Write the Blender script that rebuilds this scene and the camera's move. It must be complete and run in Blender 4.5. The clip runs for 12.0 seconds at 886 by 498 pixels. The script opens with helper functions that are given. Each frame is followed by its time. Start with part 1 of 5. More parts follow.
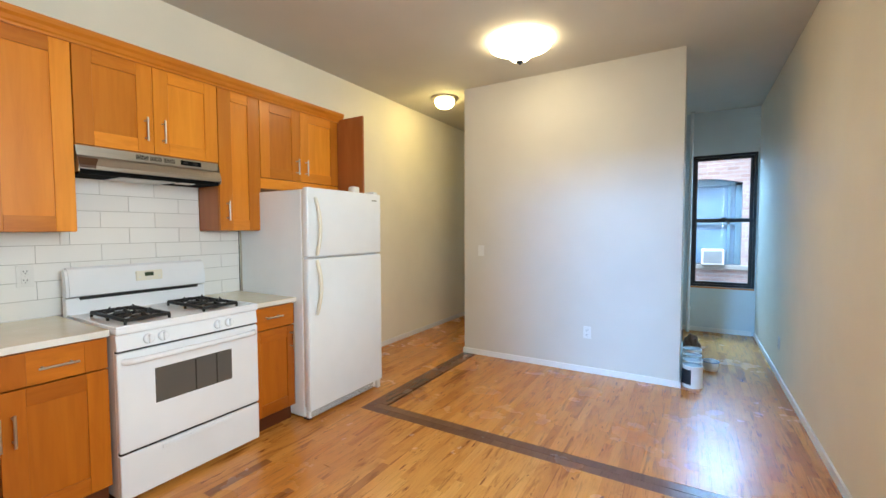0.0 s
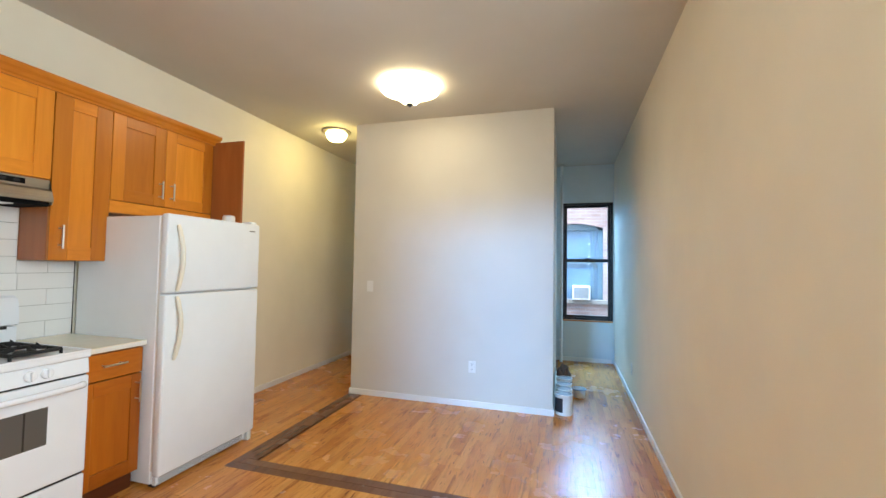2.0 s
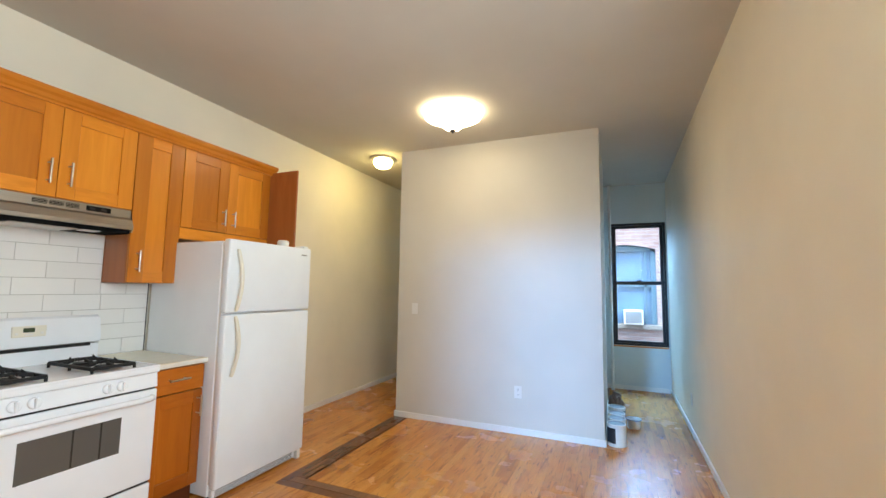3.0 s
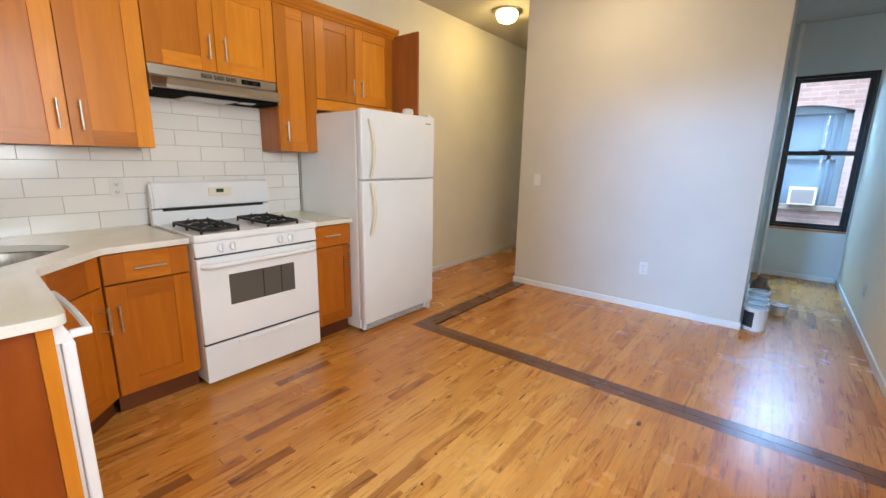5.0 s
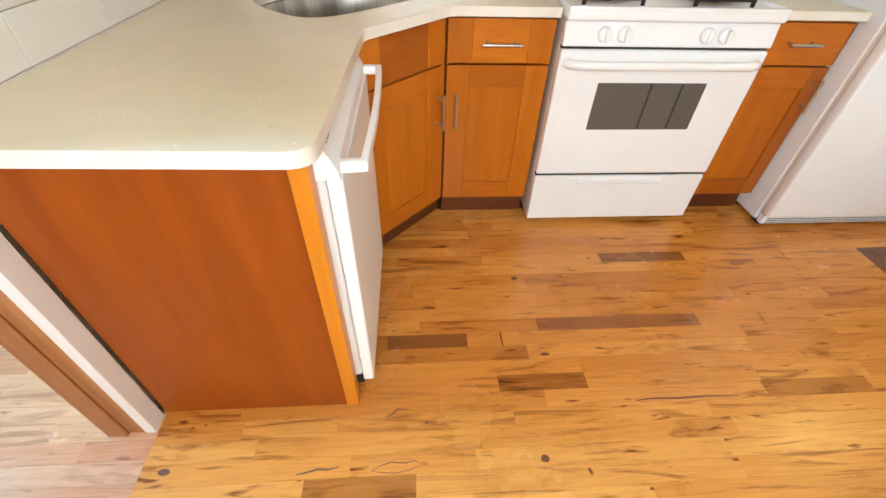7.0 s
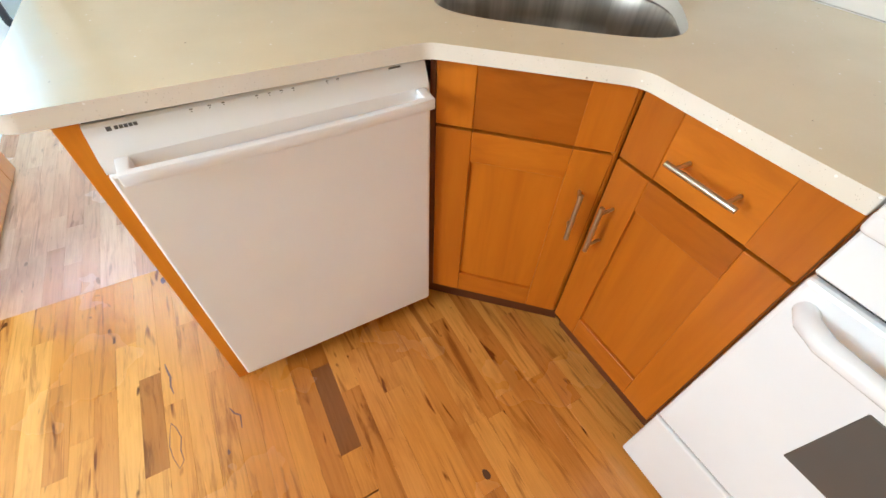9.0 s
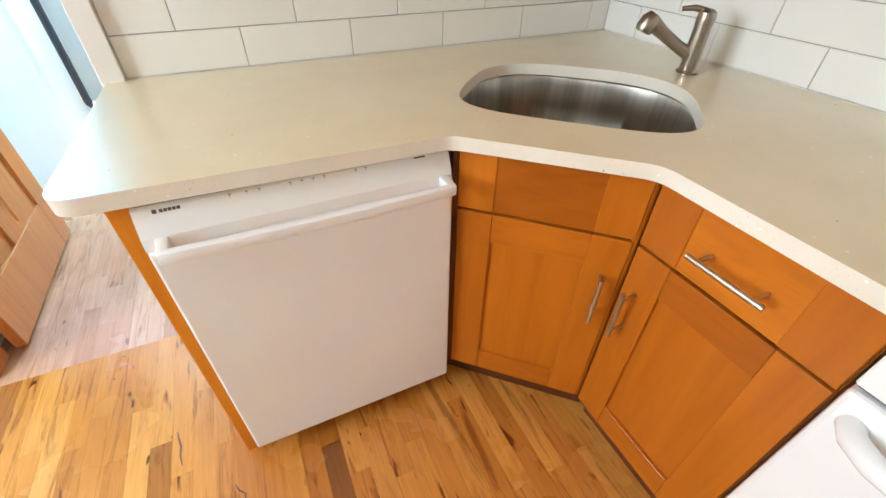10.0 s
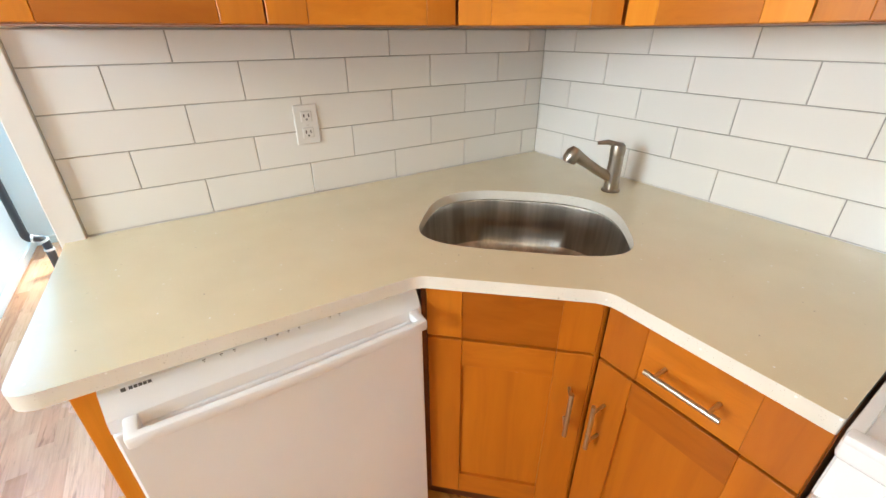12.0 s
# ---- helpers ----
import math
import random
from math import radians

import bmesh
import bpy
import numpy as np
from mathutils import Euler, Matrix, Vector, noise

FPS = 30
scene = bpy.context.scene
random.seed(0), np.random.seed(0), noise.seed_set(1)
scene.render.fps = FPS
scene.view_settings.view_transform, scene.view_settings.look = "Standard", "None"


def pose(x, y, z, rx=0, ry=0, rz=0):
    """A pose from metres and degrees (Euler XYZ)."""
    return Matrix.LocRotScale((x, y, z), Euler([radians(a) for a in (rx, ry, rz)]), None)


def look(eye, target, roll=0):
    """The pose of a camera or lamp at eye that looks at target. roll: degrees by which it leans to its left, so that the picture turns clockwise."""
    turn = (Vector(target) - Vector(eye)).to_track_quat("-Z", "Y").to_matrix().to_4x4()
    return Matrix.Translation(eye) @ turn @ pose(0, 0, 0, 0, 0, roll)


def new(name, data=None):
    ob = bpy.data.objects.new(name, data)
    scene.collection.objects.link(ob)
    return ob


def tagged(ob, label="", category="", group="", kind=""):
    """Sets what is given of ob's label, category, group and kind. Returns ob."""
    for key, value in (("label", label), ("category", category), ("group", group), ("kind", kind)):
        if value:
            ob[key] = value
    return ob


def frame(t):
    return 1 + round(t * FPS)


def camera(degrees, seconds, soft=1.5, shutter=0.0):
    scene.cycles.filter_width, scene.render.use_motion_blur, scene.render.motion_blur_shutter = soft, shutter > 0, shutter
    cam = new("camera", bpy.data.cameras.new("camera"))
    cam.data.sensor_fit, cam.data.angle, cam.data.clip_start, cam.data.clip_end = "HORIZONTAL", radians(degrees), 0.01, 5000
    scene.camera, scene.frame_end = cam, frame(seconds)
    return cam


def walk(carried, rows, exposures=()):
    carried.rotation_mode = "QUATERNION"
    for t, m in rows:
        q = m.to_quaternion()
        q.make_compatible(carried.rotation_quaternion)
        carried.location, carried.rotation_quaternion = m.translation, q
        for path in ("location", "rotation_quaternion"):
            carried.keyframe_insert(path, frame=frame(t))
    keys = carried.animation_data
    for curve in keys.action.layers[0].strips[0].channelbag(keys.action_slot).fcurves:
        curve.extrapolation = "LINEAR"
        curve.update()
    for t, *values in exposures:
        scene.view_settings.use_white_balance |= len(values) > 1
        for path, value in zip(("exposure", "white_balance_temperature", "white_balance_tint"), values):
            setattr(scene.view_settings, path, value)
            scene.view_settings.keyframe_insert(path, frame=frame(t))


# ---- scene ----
cam = camera(94.0, 12.0)
PATH = [
    (0, (0.037, 0.135, 1.378), (-0.985, 1.852, 1.286), -0.2),
    (0.5, (0.056, 0.156, 1.389), (-0.789, 1.966, 1.299), -0.1),
    (1, (0.072, 0.171, 1.389), (-0.624, 2.045, 1.327), 0.1),
    (1.5, (0.089, 0.181, 1.388), (-0.507, 2.09, 1.383), 0.5),
    (2, (0.089, 0.18, 1.386), (-0.476, 2.097, 1.465), 0.9),
    (2.5, (0.101, 0.164, 1.398), (-0.52, 2.058, 1.564), 1.2),
    (2.7, (0.104, 0.162, 1.388), (-0.569, 2.036, 1.58), 1.2),
    (4.3, (0.106, 0.146, 1.355), (-1.056, 1.773, 1.373), 0.6),
    (4.5, (0.094, 0.149, 1.358), (-1.095, 1.755, 1.278), 0.7),
    (5, (0.068, 0.152, 1.33), (-1.148, 1.684, 0.913), 1.0),
    (5.5, (-0.014, 0.146, 1.319), (-1.233, 1.515, 0.517), 1.5),
    (6, (-0.224, 0.178, 1.26), (-1.477, 1.186, 0.07), 1.6),
    (6.5, (-0.514, 0.361, 1.269), (-1.914, 0.919, -0.045), 1.7),
    (7, (-0.84, 0.508, 1.213), (-2.319, 0.636, -0.126), 2.1),
    (7.5, (-1.179, 0.643, 1.253), (-2.598, 0.414, -0.138), 3.7),
    (7.7, (-1.285, 0.757, 1.226), (-2.666, 0.343, -0.161), 3.0),
    (9.3, (-1.738, 1.1, 1.21), (-2.345, -0.121, -0.254), 2.2),
    (9.5, (-1.735, 1.105, 1.223), (-2.34, -0.161, -0.203), 1.8),
    (10, (-1.74, 1.074, 1.243), (-2.409, -0.324, -0.022), 0.9),
    (10.5, (-1.733, 1.067, 1.282), (-2.487, -0.443, 0.209), 0.6),
    (11, (-1.728, 1.057, 1.33), (-2.543, -0.509, 0.39), 0.3),
    (11.5, (-1.715, 1.055, 1.35), (-2.598, -0.506, 0.465), 0.1),
    (12, (-1.719, 1.046, 1.359), (-2.683, -0.444, 0.438), -0.3),
]
walk(cam, [(t, look(eye, target, roll)) for t, eye, target, roll in PATH],
     [(0, 1.98, 6200, 3), (2.7, 1.97, 6180, 3), (4.3, 1.92, 6400, 7), (5, 1.84, 6650, 9), (6, 1.86, 6900, 9), (7, 2.26, 6750, 7), (9.3, 2.32, 6350, 5), (12, 2.38, 6550, 6)])

# ---- world and light ----
world = bpy.data.worlds.new("sky")
scene.world = world
world.use_nodes = True
wn = world.node_tree.nodes
sky = wn.new("ShaderNodeTexSky")
sky.sky_type = "NISHITA"
sky.sun_disc = False
sky.sun_elevation = radians(40)
sky.sun_rotation = radians(200)
world.node_tree.links.new(sky.outputs[0], wn["Background"].inputs[0])
wn["Background"].inputs[1].default_value = 0.15

sun_data = bpy.data.lights.new("sun", "SUN")
sun_data.energy, sun_data.angle, sun_data.color = 1.5, radians(10), (1.0, 0.97, 0.92)
sun = new("sun", sun_data)
sun.matrix_world = look((0, 4, 12), (2, 9, 0))


def window_light(name, m, w, h, watts, colour, spread_by=180):
    data = bpy.data.lights.new(name, "AREA")
    data.shape, data.size, data.size_y, data.energy, data.color = "RECTANGLE", w, h, watts, colour
    data.spread = radians(spread_by)
    ob = new(name, data)
    ob.matrix_world = m
    return ob


# daylight through the back room's window and the nook's window
window_light("daylight_back_room", look((-1.60, -2.80, 1.92), (-0.45, 4.2, 0.50)), 0.70, 0.80, 14.5, (0.40, 0.70, 1.0), 170)
window_light("sky_beam_back_room", look((-1.45, -2.82, 2.18), (-0.30, 4.2, 0.40)), 0.70, 0.28, 13.0, (0.17, 0.46, 1.0), 60)
# lamp of an unseen side window, added to brighten the kitchen fronts
window_light("daylight_assumed_window", look((0.79, 0.67, 1.82), (-2.2, 0.67, 1.82)), 0.98, 1.30, 16.0, (0.84, 0.92, 1.0))
window_light("daylight_nook", look((0.42, 8.5, 3.45), (0.42, 5.9, 0.9)), 2.6, 1.6, 120, (0.27, 0.59, 1.0))

LAMP_GLOW = 4.4

# ---- materials ----
def base_mat(name):
    m = bpy.data.materials.new(name)
    m.use_nodes = True
    t = m.node_tree
    return m, t.nodes, t.links, t.nodes["Principled BSDF"]


def mapped(n, l, scale, source="Object", offset=None):
    """Coordinates scaled on three axes, with an optional random shift."""
    tc = n.new("ShaderNodeTexCoord")
    src = tc.outputs[source] if source != "Position" else n.new("ShaderNodeNewGeometry").outputs["Position"]
    if offset is not None:
        add = n.new("ShaderNodeVectorMath")
        add.operation = "MULTIPLY_ADD"
        comb = n.new("ShaderNodeCombineXYZ")
        l.new(offset, comb.inputs[0]), l.new(offset, comb.inputs[1]), l.new(offset, comb.inputs[2])
        add.inputs[1].default_value = (37.0, 53.0, 11.0)
        l.new(comb.outputs[0], add.inputs[0]), l.new(src, add.inputs[2])
        src = add.outputs[0]
    mp = n.new("ShaderNodeMapping")
    mp.inputs["Scale"].default_value = scale
    l.new(src, mp.inputs["Vector"])
    return mp.outputs[0]


def noise_node(n, l, vec, scale=1.0, detail=4.0, rough=0.55, distort=0.0):
    t = n.new("ShaderNodeTexNoise")
    t.inputs["Scale"].default_value, t.inputs["Detail"].default_value = scale, detail
    t.inputs["Roughness"].default_value, t.inputs["Distortion"].default_value = rough, distort
    l.new(vec, t.inputs["Vector"])
    return t.outputs["Fac"]


def ramp(n, l, fac, stops):
    r = n.new("ShaderNodeValToRGB")
    e = r.color_ramp.elements
    while len(e) < len(stops):
        e.new(0.5)
    for el, (p, c) in zip(e, stops):
        el.position, el.color = p, (*c, 1.0) if len(c) == 3 else c
    l.new(fac, r.inputs[0])
    return r.outputs[0]


def mix(n, l, a, b, fac, kind="MIX"):
    x = n.new("ShaderNodeMix")
    x.data_type, x.blend_type = "RGBA", kind
    for socket, v in ((x.inputs[0], fac), (x.inputs[6], a), (x.inputs[7], b)):
        if isinstance(v, (int, float)):
            socket.default_value = v
        elif isinstance(v, tuple):
            socket.default_value = (*v, 1.0)
        else:
            l.new(v, socket)
    return x.outputs[2]


def bump(n, l, height, bsdf, strength, distance=0.002):
    b = n.new("ShaderNodeBump")
    b.inputs["Strength"].default_value, b.inputs["Distance"].default_value = strength, distance
    l.new(height, b.inputs["Height"])
    l.new(b.outputs[0], bsdf.inputs["Normal"])


def spread(n, l, fac, lo, hi, bsdf, socket="Roughness"):
    r = n.new("ShaderNodeMapRange")
    r.inputs["To Min"].default_value, r.inputs["To Max"].default_value = lo, hi
    l.new(fac, r.inputs["Value"])
    l.new(r.outputs[0], bsdf.inputs[socket])


def paint(name, colour, rough=0.6, grain=90.0, strength=0.12, blotch=0.05, source="Position"):
    m, n, l, b = base_mat(name)
    big = noise_node(n, l, mapped(n, l, (1.3, 1.3, 1.3), source), 1.0, 3)
    fine = noise_node(n, l, mapped(n, l, (grain, grain, grain), source), 1.0, 2)
    dark = tuple(c * (1 - blotch * 1.6) for c in colour)
    l.new(ramp(n, l, big, [(0.3, dark), (0.7, colour)]), b.inputs["Base Color"])
    spread(n, l, big, rough - 0.06, rough + 0.06, b)
    bump(n, l, fine, b, strength, 0.001)
    return m


def wood(name, light, mid, dark, stretch, rough=0.36, coat=0.14, contrast=1.0):
    """Clear-lacquered veneer; the grain runs along the axis with the small stretch factor."""
    m, n, l, b = base_mat(name)
    rnd = n.new("ShaderNodeObjectInfo").outputs["Random"]
    v = mapped(n, l, stretch, "Position", rnd)
    grain = noise_node(n, l, v, 1.0, 6, 0.6, 0.6)
    flame = noise_node(n, l, mapped(n, l, tuple(0.16 * s for s in stretch), "Position", rnd), 1.0, 3, 0.5, 1.2)
    c = ramp(n, l, grain, [(0.28, dark), (0.5, mid), (0.75, light)])
    c = mix(n, l, c, ramp(n, l, flame, [(0.3, dark), (0.55, mid), (0.8, light)]), 0.5)
    tone = ramp(n, l, rnd, [(0.0, (0.64, 0.55, 0.46)), (0.35, (0.90, 0.85, 0.79)), (0.7, (1.02, 1.0, 0.98)), (1.0, (1.20, 1.26, 1.30))])
    c = mix(n, l, c, tone, 0.9 * contrast, "MULTIPLY")
    l.new(c, b.inputs["Base Color"])
    spread(n, l, grain, rough - 0.05, rough + 0.08, b)
    b.inputs["Coat Weight"].default_value, b.inputs["Coat Roughness"].default_value = coat, 0.18
    b.inputs["Specular IOR Level"].default_value = 0.34
    bump(n, l, grain, b, 0.06, 0.001)
    return m


def plank_mat(name, per_island, tints, wear=1.0):
    """Varnished oak strips along y, each strip with its own tint, grain, streaks and knots."""
    m, n, l, b = base_mat(name)
    rnd = n.new("ShaderNodeNewGeometry").outputs["Random Per Island"] if per_island else n.new("ShaderNodeObjectInfo").outputs["Random"]
    tint = ramp(n, l, rnd, tints)
    grain = noise_node(n, l, mapped(n, l, (110, 5.0, 110), "Position", rnd), 1.0, 6, 0.65, 0.8)
    streak = noise_node(n, l, mapped(n, l, (24, 2.3, 24), "Position", rnd), 1.0, 4, 0.6, 1.2)
    knot = noise_node(n, l, mapped(n, l, (44, 7, 44), "Position", rnd), 1.0, 2, 0.5, 0.4)
    c = mix(n, l, tint, ramp(n, l, grain, [(0.25, (0.66, 0.56, 0.46)), (0.6, (1.0, 1.0, 1.0)), (0.8, (1.1, 1.08, 1.02))]), 0.55, "MULTIPLY")
    c = mix(n, l, c, ramp(n, l, streak, [(0.33, (0.30, 0.165, 0.08)), (0.45, (1.0, 1.0, 1.0)), (1.0, (1.06, 1.06, 1.06))]), 0.66 * wear, "MULTIPLY")
    c = mix(n, l, c, ramp(n, l, knot, [(0.25, (0.20, 0.07, 0.025)), (0.33, (1.0, 1.0, 1.0))]), 0.85 * wear, "MULTIPLY")
    blotch = noise_node(n, l, mapped(n, l, (9, 3.2, 9), "Position", rnd), 1.0, 4, 0.6, 0.6)
    c = mix(n, l, c, ramp(n, l, blotch, [(0.30, (0.60, 0.44, 0.30)), (0.45, (0.97, 0.95, 0.92)), (0.70, (1.08, 1.09, 1.10))]), 0.6 * wear, "MULTIPLY")
    spot = noise_node(n, l, mapped(n, l, (30, 15, 30), "Position", rnd), 1.0, 1, 0.4, 0.5)
    c = mix(n, l, c, ramp(n, l, spot, [(0.19, (0.10, 0.04, 0.015)), (0.245, (1.0, 1.0, 1.0))]), 0.9 * wear, "MULTIPLY")
    fleck = noise_node(n, l, mapped(n, l, (75, 5.5, 75), "Position", rnd), 1.0, 3, 0.5, 0.8)
    c = mix(n, l, c, ramp(n, l, fleck, [(0.26, (0.34, 0.17, 0.07)), (0.38, (1.0, 1.0, 1.0))]), 0.38 * wear, "MULTIPLY")
    l.new(c, b.inputs["Base Color"])
    wide = noise_node(n, l, mapped(n, l, (2.2, 2.2, 2.2), "Position"), 1.0, 4)
    spread(n, l, wide, 0.18, 0.34, b)
    b.inputs["Coat Weight"].default_value, b.inputs["Coat Roughness"].default_value = 0.16, 0.2
    bump(n, l, grain, b, 0.03, 0.0008)
    return m


def metal(name, colour, rough, stretch=None, relief=0.05):
    m, n, l, b = base_mat(name)
    b.inputs["Metallic"].default_value = 1.0
    v = mapped(n, l, stretch or (60, 60, 60), "Object")
    f = noise_node(n, l, v, 1.0, 4)
    l.new(ramp(n, l, f, [(0.3, tuple(c * 0.85 for c in colour)), (0.7, colour)]), b.inputs["Base Color"])
    spread(n, l, f, rough - 0.06, rough + 0.08, b)
    bump(n, l, f, b, relief, 0.0005)
    return m


def enamel(name, colour, rough=0.22, coat=0.3):
    m, n, l, b = base_mat(name)
    f = noise_node(n, l, mapped(n, l, (3, 3, 3), "Position"), 1.0, 4)
    fine = noise_node(n, l, mapped(n, l, (400, 400, 400), "Position"), 1.0, 2)
    l.new(ramp(n, l, f, [(0.3, tuple(c * 0.95 for c in colour)), (0.7, colour)]), b.inputs["Base Color"])
    spread(n, l, f, rough - 0.05, rough + 0.07, b)
    b.inputs["Coat Weight"].default_value = coat
    bump(n, l, fine, b, 0.03, 0.0004)
    return m


def plain(name, colour, rough=0.5, metallic=0.0):
    return enamel(name, colour, rough, 0.0) if not metallic else metal(name, colour, rough)


WALL = paint("wall_paint", (0.90, 0.835, 0.69), 0.62)
# wall paint darkened for the partition, to take down the lamp's hot spot
WALL_DARKENED = paint("wall_paint_darkened", (0.68, 0.645, 0.575), 0.55)
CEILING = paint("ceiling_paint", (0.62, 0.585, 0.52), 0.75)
TRIM = paint("trim_paint", (0.86, 0.855, 0.835), 0.38, 60, 0.06)
BACKROOM = paint("back_room_paint", (0.70, 0.76, 0.77), 0.6)
HONEY = [(0.0, (0.36, 0.126, 0.023)), (0.05, (0.53, 0.198, 0.036)), (0.2, (0.62, 0.248, 0.046)), (0.6, (0.665, 0.280, 0.055)), (0.88, (0.72, 0.328, 0.074)), (1.0, (0.58, 0.212, 0.042))]
PALE = [(0.0, (0.50, 0.22, 0.105)), (0.3, (0.64, 0.345, 0.195)), (0.7, (0.70, 0.405, 0.245)), (1.0, (0.60, 0.285, 0.155))]
DARKS = [(0.0, (0.15, 0.058, 0.026)), (0.5, (0.19, 0.076, 0.034)), (1.0, (0.24, 0.100, 0.045))]
PLANK = plank_mat("oak_plank", False, HONEY)
PLANK_DARK = plank_mat("dark_oak_plank", False, [(0.0, (0.24, 0.085, 0.022)), (0.5, (0.32, 0.115, 0.030)), (1.0, (0.40, 0.150, 0.038))], 0.6)
PLANK_REST = plank_mat("oak_plank_rest", True, HONEY)
PLANK_PALE = plank_mat("pale_oak_plank", True, PALE, 0.6)
WALNUT = plank_mat("walnut_border", False, DARKS, 0.5)
SUBFLOOR = paint("subfloor", (0.20, 0.09, 0.035), 0.6)
MAPLE_V = wood("maple_upright", (0.82, 0.330, 0.034), (0.73, 0.262, 0.020), (0.60, 0.192, 0.013), (26, 26, 2.2), 0.34, 0.14)
MAPLE_H = wood("maple_level", (0.78, 0.305, 0.032), (0.69, 0.240, 0.018), (0.56, 0.175, 0.012), (7, 7, 34), 0.34, 0.14)
# same maple with the base units' shade mixed into its colour
SHADED_MAPLE_V = wood("shaded_maple_upright", (0.60, 0.192, 0.014), (0.51, 0.148, 0.009), (0.39, 0.104, 0.006), (26, 26, 2.2), 0.32, 0.16)
SHADED_MAPLE_H = wood("shaded_maple_level", (0.60, 0.190, 0.014), (0.50, 0.143, 0.009), (0.37, 0.098, 0.006), (7, 7, 34), 0.32, 0.16)
CHERRY = wood("cherry_veneer", (0.46, 0.112, 0.008), (0.33, 0.068, 0.004), (0.18, 0.032, 0.002), (12, 12, 1.2), 0.4, 0.08, 0.3)
OAK_DOOR = wood("oak_door_wood", (0.70, 0.300, 0.095), (0.60, 0.230, 0.064), (0.46, 0.155, 0.040), (30, 30, 2.5), 0.36, 0.14, 0.4)
SIDE_WOOD = wood("cabinet_side_wood", (0.47, 0.17, 0.044), (0.39, 0.125, 0.03), (0.30, 0.09, 0.02), (14, 14, 1.6), 0.34, 0.2, 0.4)
JAMB_WOOD = wood("stained_jamb_wood", (0.52, 0.25, 0.10), (0.42, 0.175, 0.062), (0.24, 0.085, 0.026), (40, 40, 2.0), 0.4)
CARCASS = wood("carcass_wood", (0.50, 0.20, 0.06), (0.42, 0.15, 0.04), (0.33, 0.11, 0.03), (24, 24, 3))
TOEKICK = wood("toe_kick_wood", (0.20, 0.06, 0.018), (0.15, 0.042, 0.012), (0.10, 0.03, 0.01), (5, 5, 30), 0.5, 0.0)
ENAMEL = enamel("white_enamel", (0.88, 0.905, 0.935))
DISH_WHITE = enamel("dishwasher_enamel", (0.92, 0.95, 0.985), 0.42, 0.0)
FRIDGE_WHITE = enamel("fridge_enamel", (0.88, 0.92, 0.96), 0.3, 0.15)
IVORY = enamel("ivory_plastic", (0.82, 0.78, 0.66), 0.35, 0.1)
PLASTIC = enamel("white_plastic", (0.80, 0.79, 0.76), 0.35, 0.1)
GAP = plain("dark_gap", (0.015, 0.014, 0.013), 0.7)
RUBBER = plain("grey_gasket", (0.22, 0.22, 0.21), 0.6)
IRON = paint("cast_iron", (0.010, 0.010, 0.011), 0.62, 300, 0.3, 0.2, "Object")
ALU = metal("burner_aluminium", (0.62, 0.60, 0.57), 0.42)
SINK_STEEL = metal("sink_steel", (0.62, 0.585, 0.53), 0.33, (26, 26, 0.4), 0.0)
# lamp reflections painted as upright streaks in the steel's colour
streaks = next(nd for nd in SINK_STEEL.node_tree.nodes if nd.type == "VALTORGB").color_ramp.elements
streaks[0].position, streaks[0].color, streaks[1].position = 0.38, (0.38, 0.35, 0.31, 1), 0.68
brushed = SINK_STEEL.node_tree.nodes.new("ShaderNodeTangent")
brushed.direction_type, brushed.axis = "RADIAL", "Z"
SINK_STEEL.node_tree.links.new(brushed.outputs[0], SINK_STEEL.node_tree.nodes["Principled BSDF"].inputs["Tangent"])
SINK_STEEL.node_tree.nodes["Principled BSDF"].inputs["Anisotropic"].default_value = 0.85
NICKEL = metal("brushed_nickel", (0.62, 0.58, 0.52), 0.30, (2, 2, 2), 0.0)
FAUCET = metal("faucet_nickel", (0.42, 0.37, 0.31), 0.30, (2, 2, 2), 0.0)
HOOD_STEEL = metal("hood_steel", (0.50, 0.46, 0.40), 0.34, (4, 200, 200))
HOOD_DARK = plain("hood_black", (0.006, 0.006, 0.006), 0.9)
HOOD_DARK.node_tree.nodes["Principled BSDF"].inputs["Specular IOR Level"].default_value = 0.1
HOOD_REFLECTION = plain("hood_reflection", (0.085, 0.036, 0.014), 0.4)
WINDOW_BLACK = plain("black_window_paint", (0.008, 0.009, 0.014), 0.35)
PIPE_DARK = plain("dark_pipe", (0.05, 0.055, 0.065), 0.4)
LABEL_DARK = plain("dark_label", (0.018, 0.019, 0.024), 0.5)
LABEL_BLUE = plain("blue_label", (0.10, 0.20, 0.36), 0.5)
PRINT = plain("grey_print", (0.10, 0.10, 0.105), 0.5)
TIN = paint("painted_lid", (0.42, 0.47, 0.54), 0.5, 60, 0.2, 0.3, "Object")
RAG = paint("brown_rag", (0.20, 0.13, 0.10), 0.9, 40, 0.4, 0.2)
GROUT = paint("grout", (0.56, 0.53, 0.49), 0.85, 120, 0.3, 0.25)


def tile_mat():
    m, n, l, b = base_mat("glazed_tile")
    rnd = n.new("ShaderNodeObjectInfo").outputs["Random"]
    wave = noise_node(n, l, mapped(n, l, (9, 9, 9), "Position", rnd), 1.0, 2)
    l.new(ramp(n, l, rnd, [(0.0, (0.83, 0.815, 0.78)), (1.0, (0.87, 0.86, 0.83))]), b.inputs["Base Color"])
    spread(n, l, wave, 0.10, 0.20, b)
    bump(n, l, wave, b, 0.10, 0.004)
    return m


TILE = tile_mat()


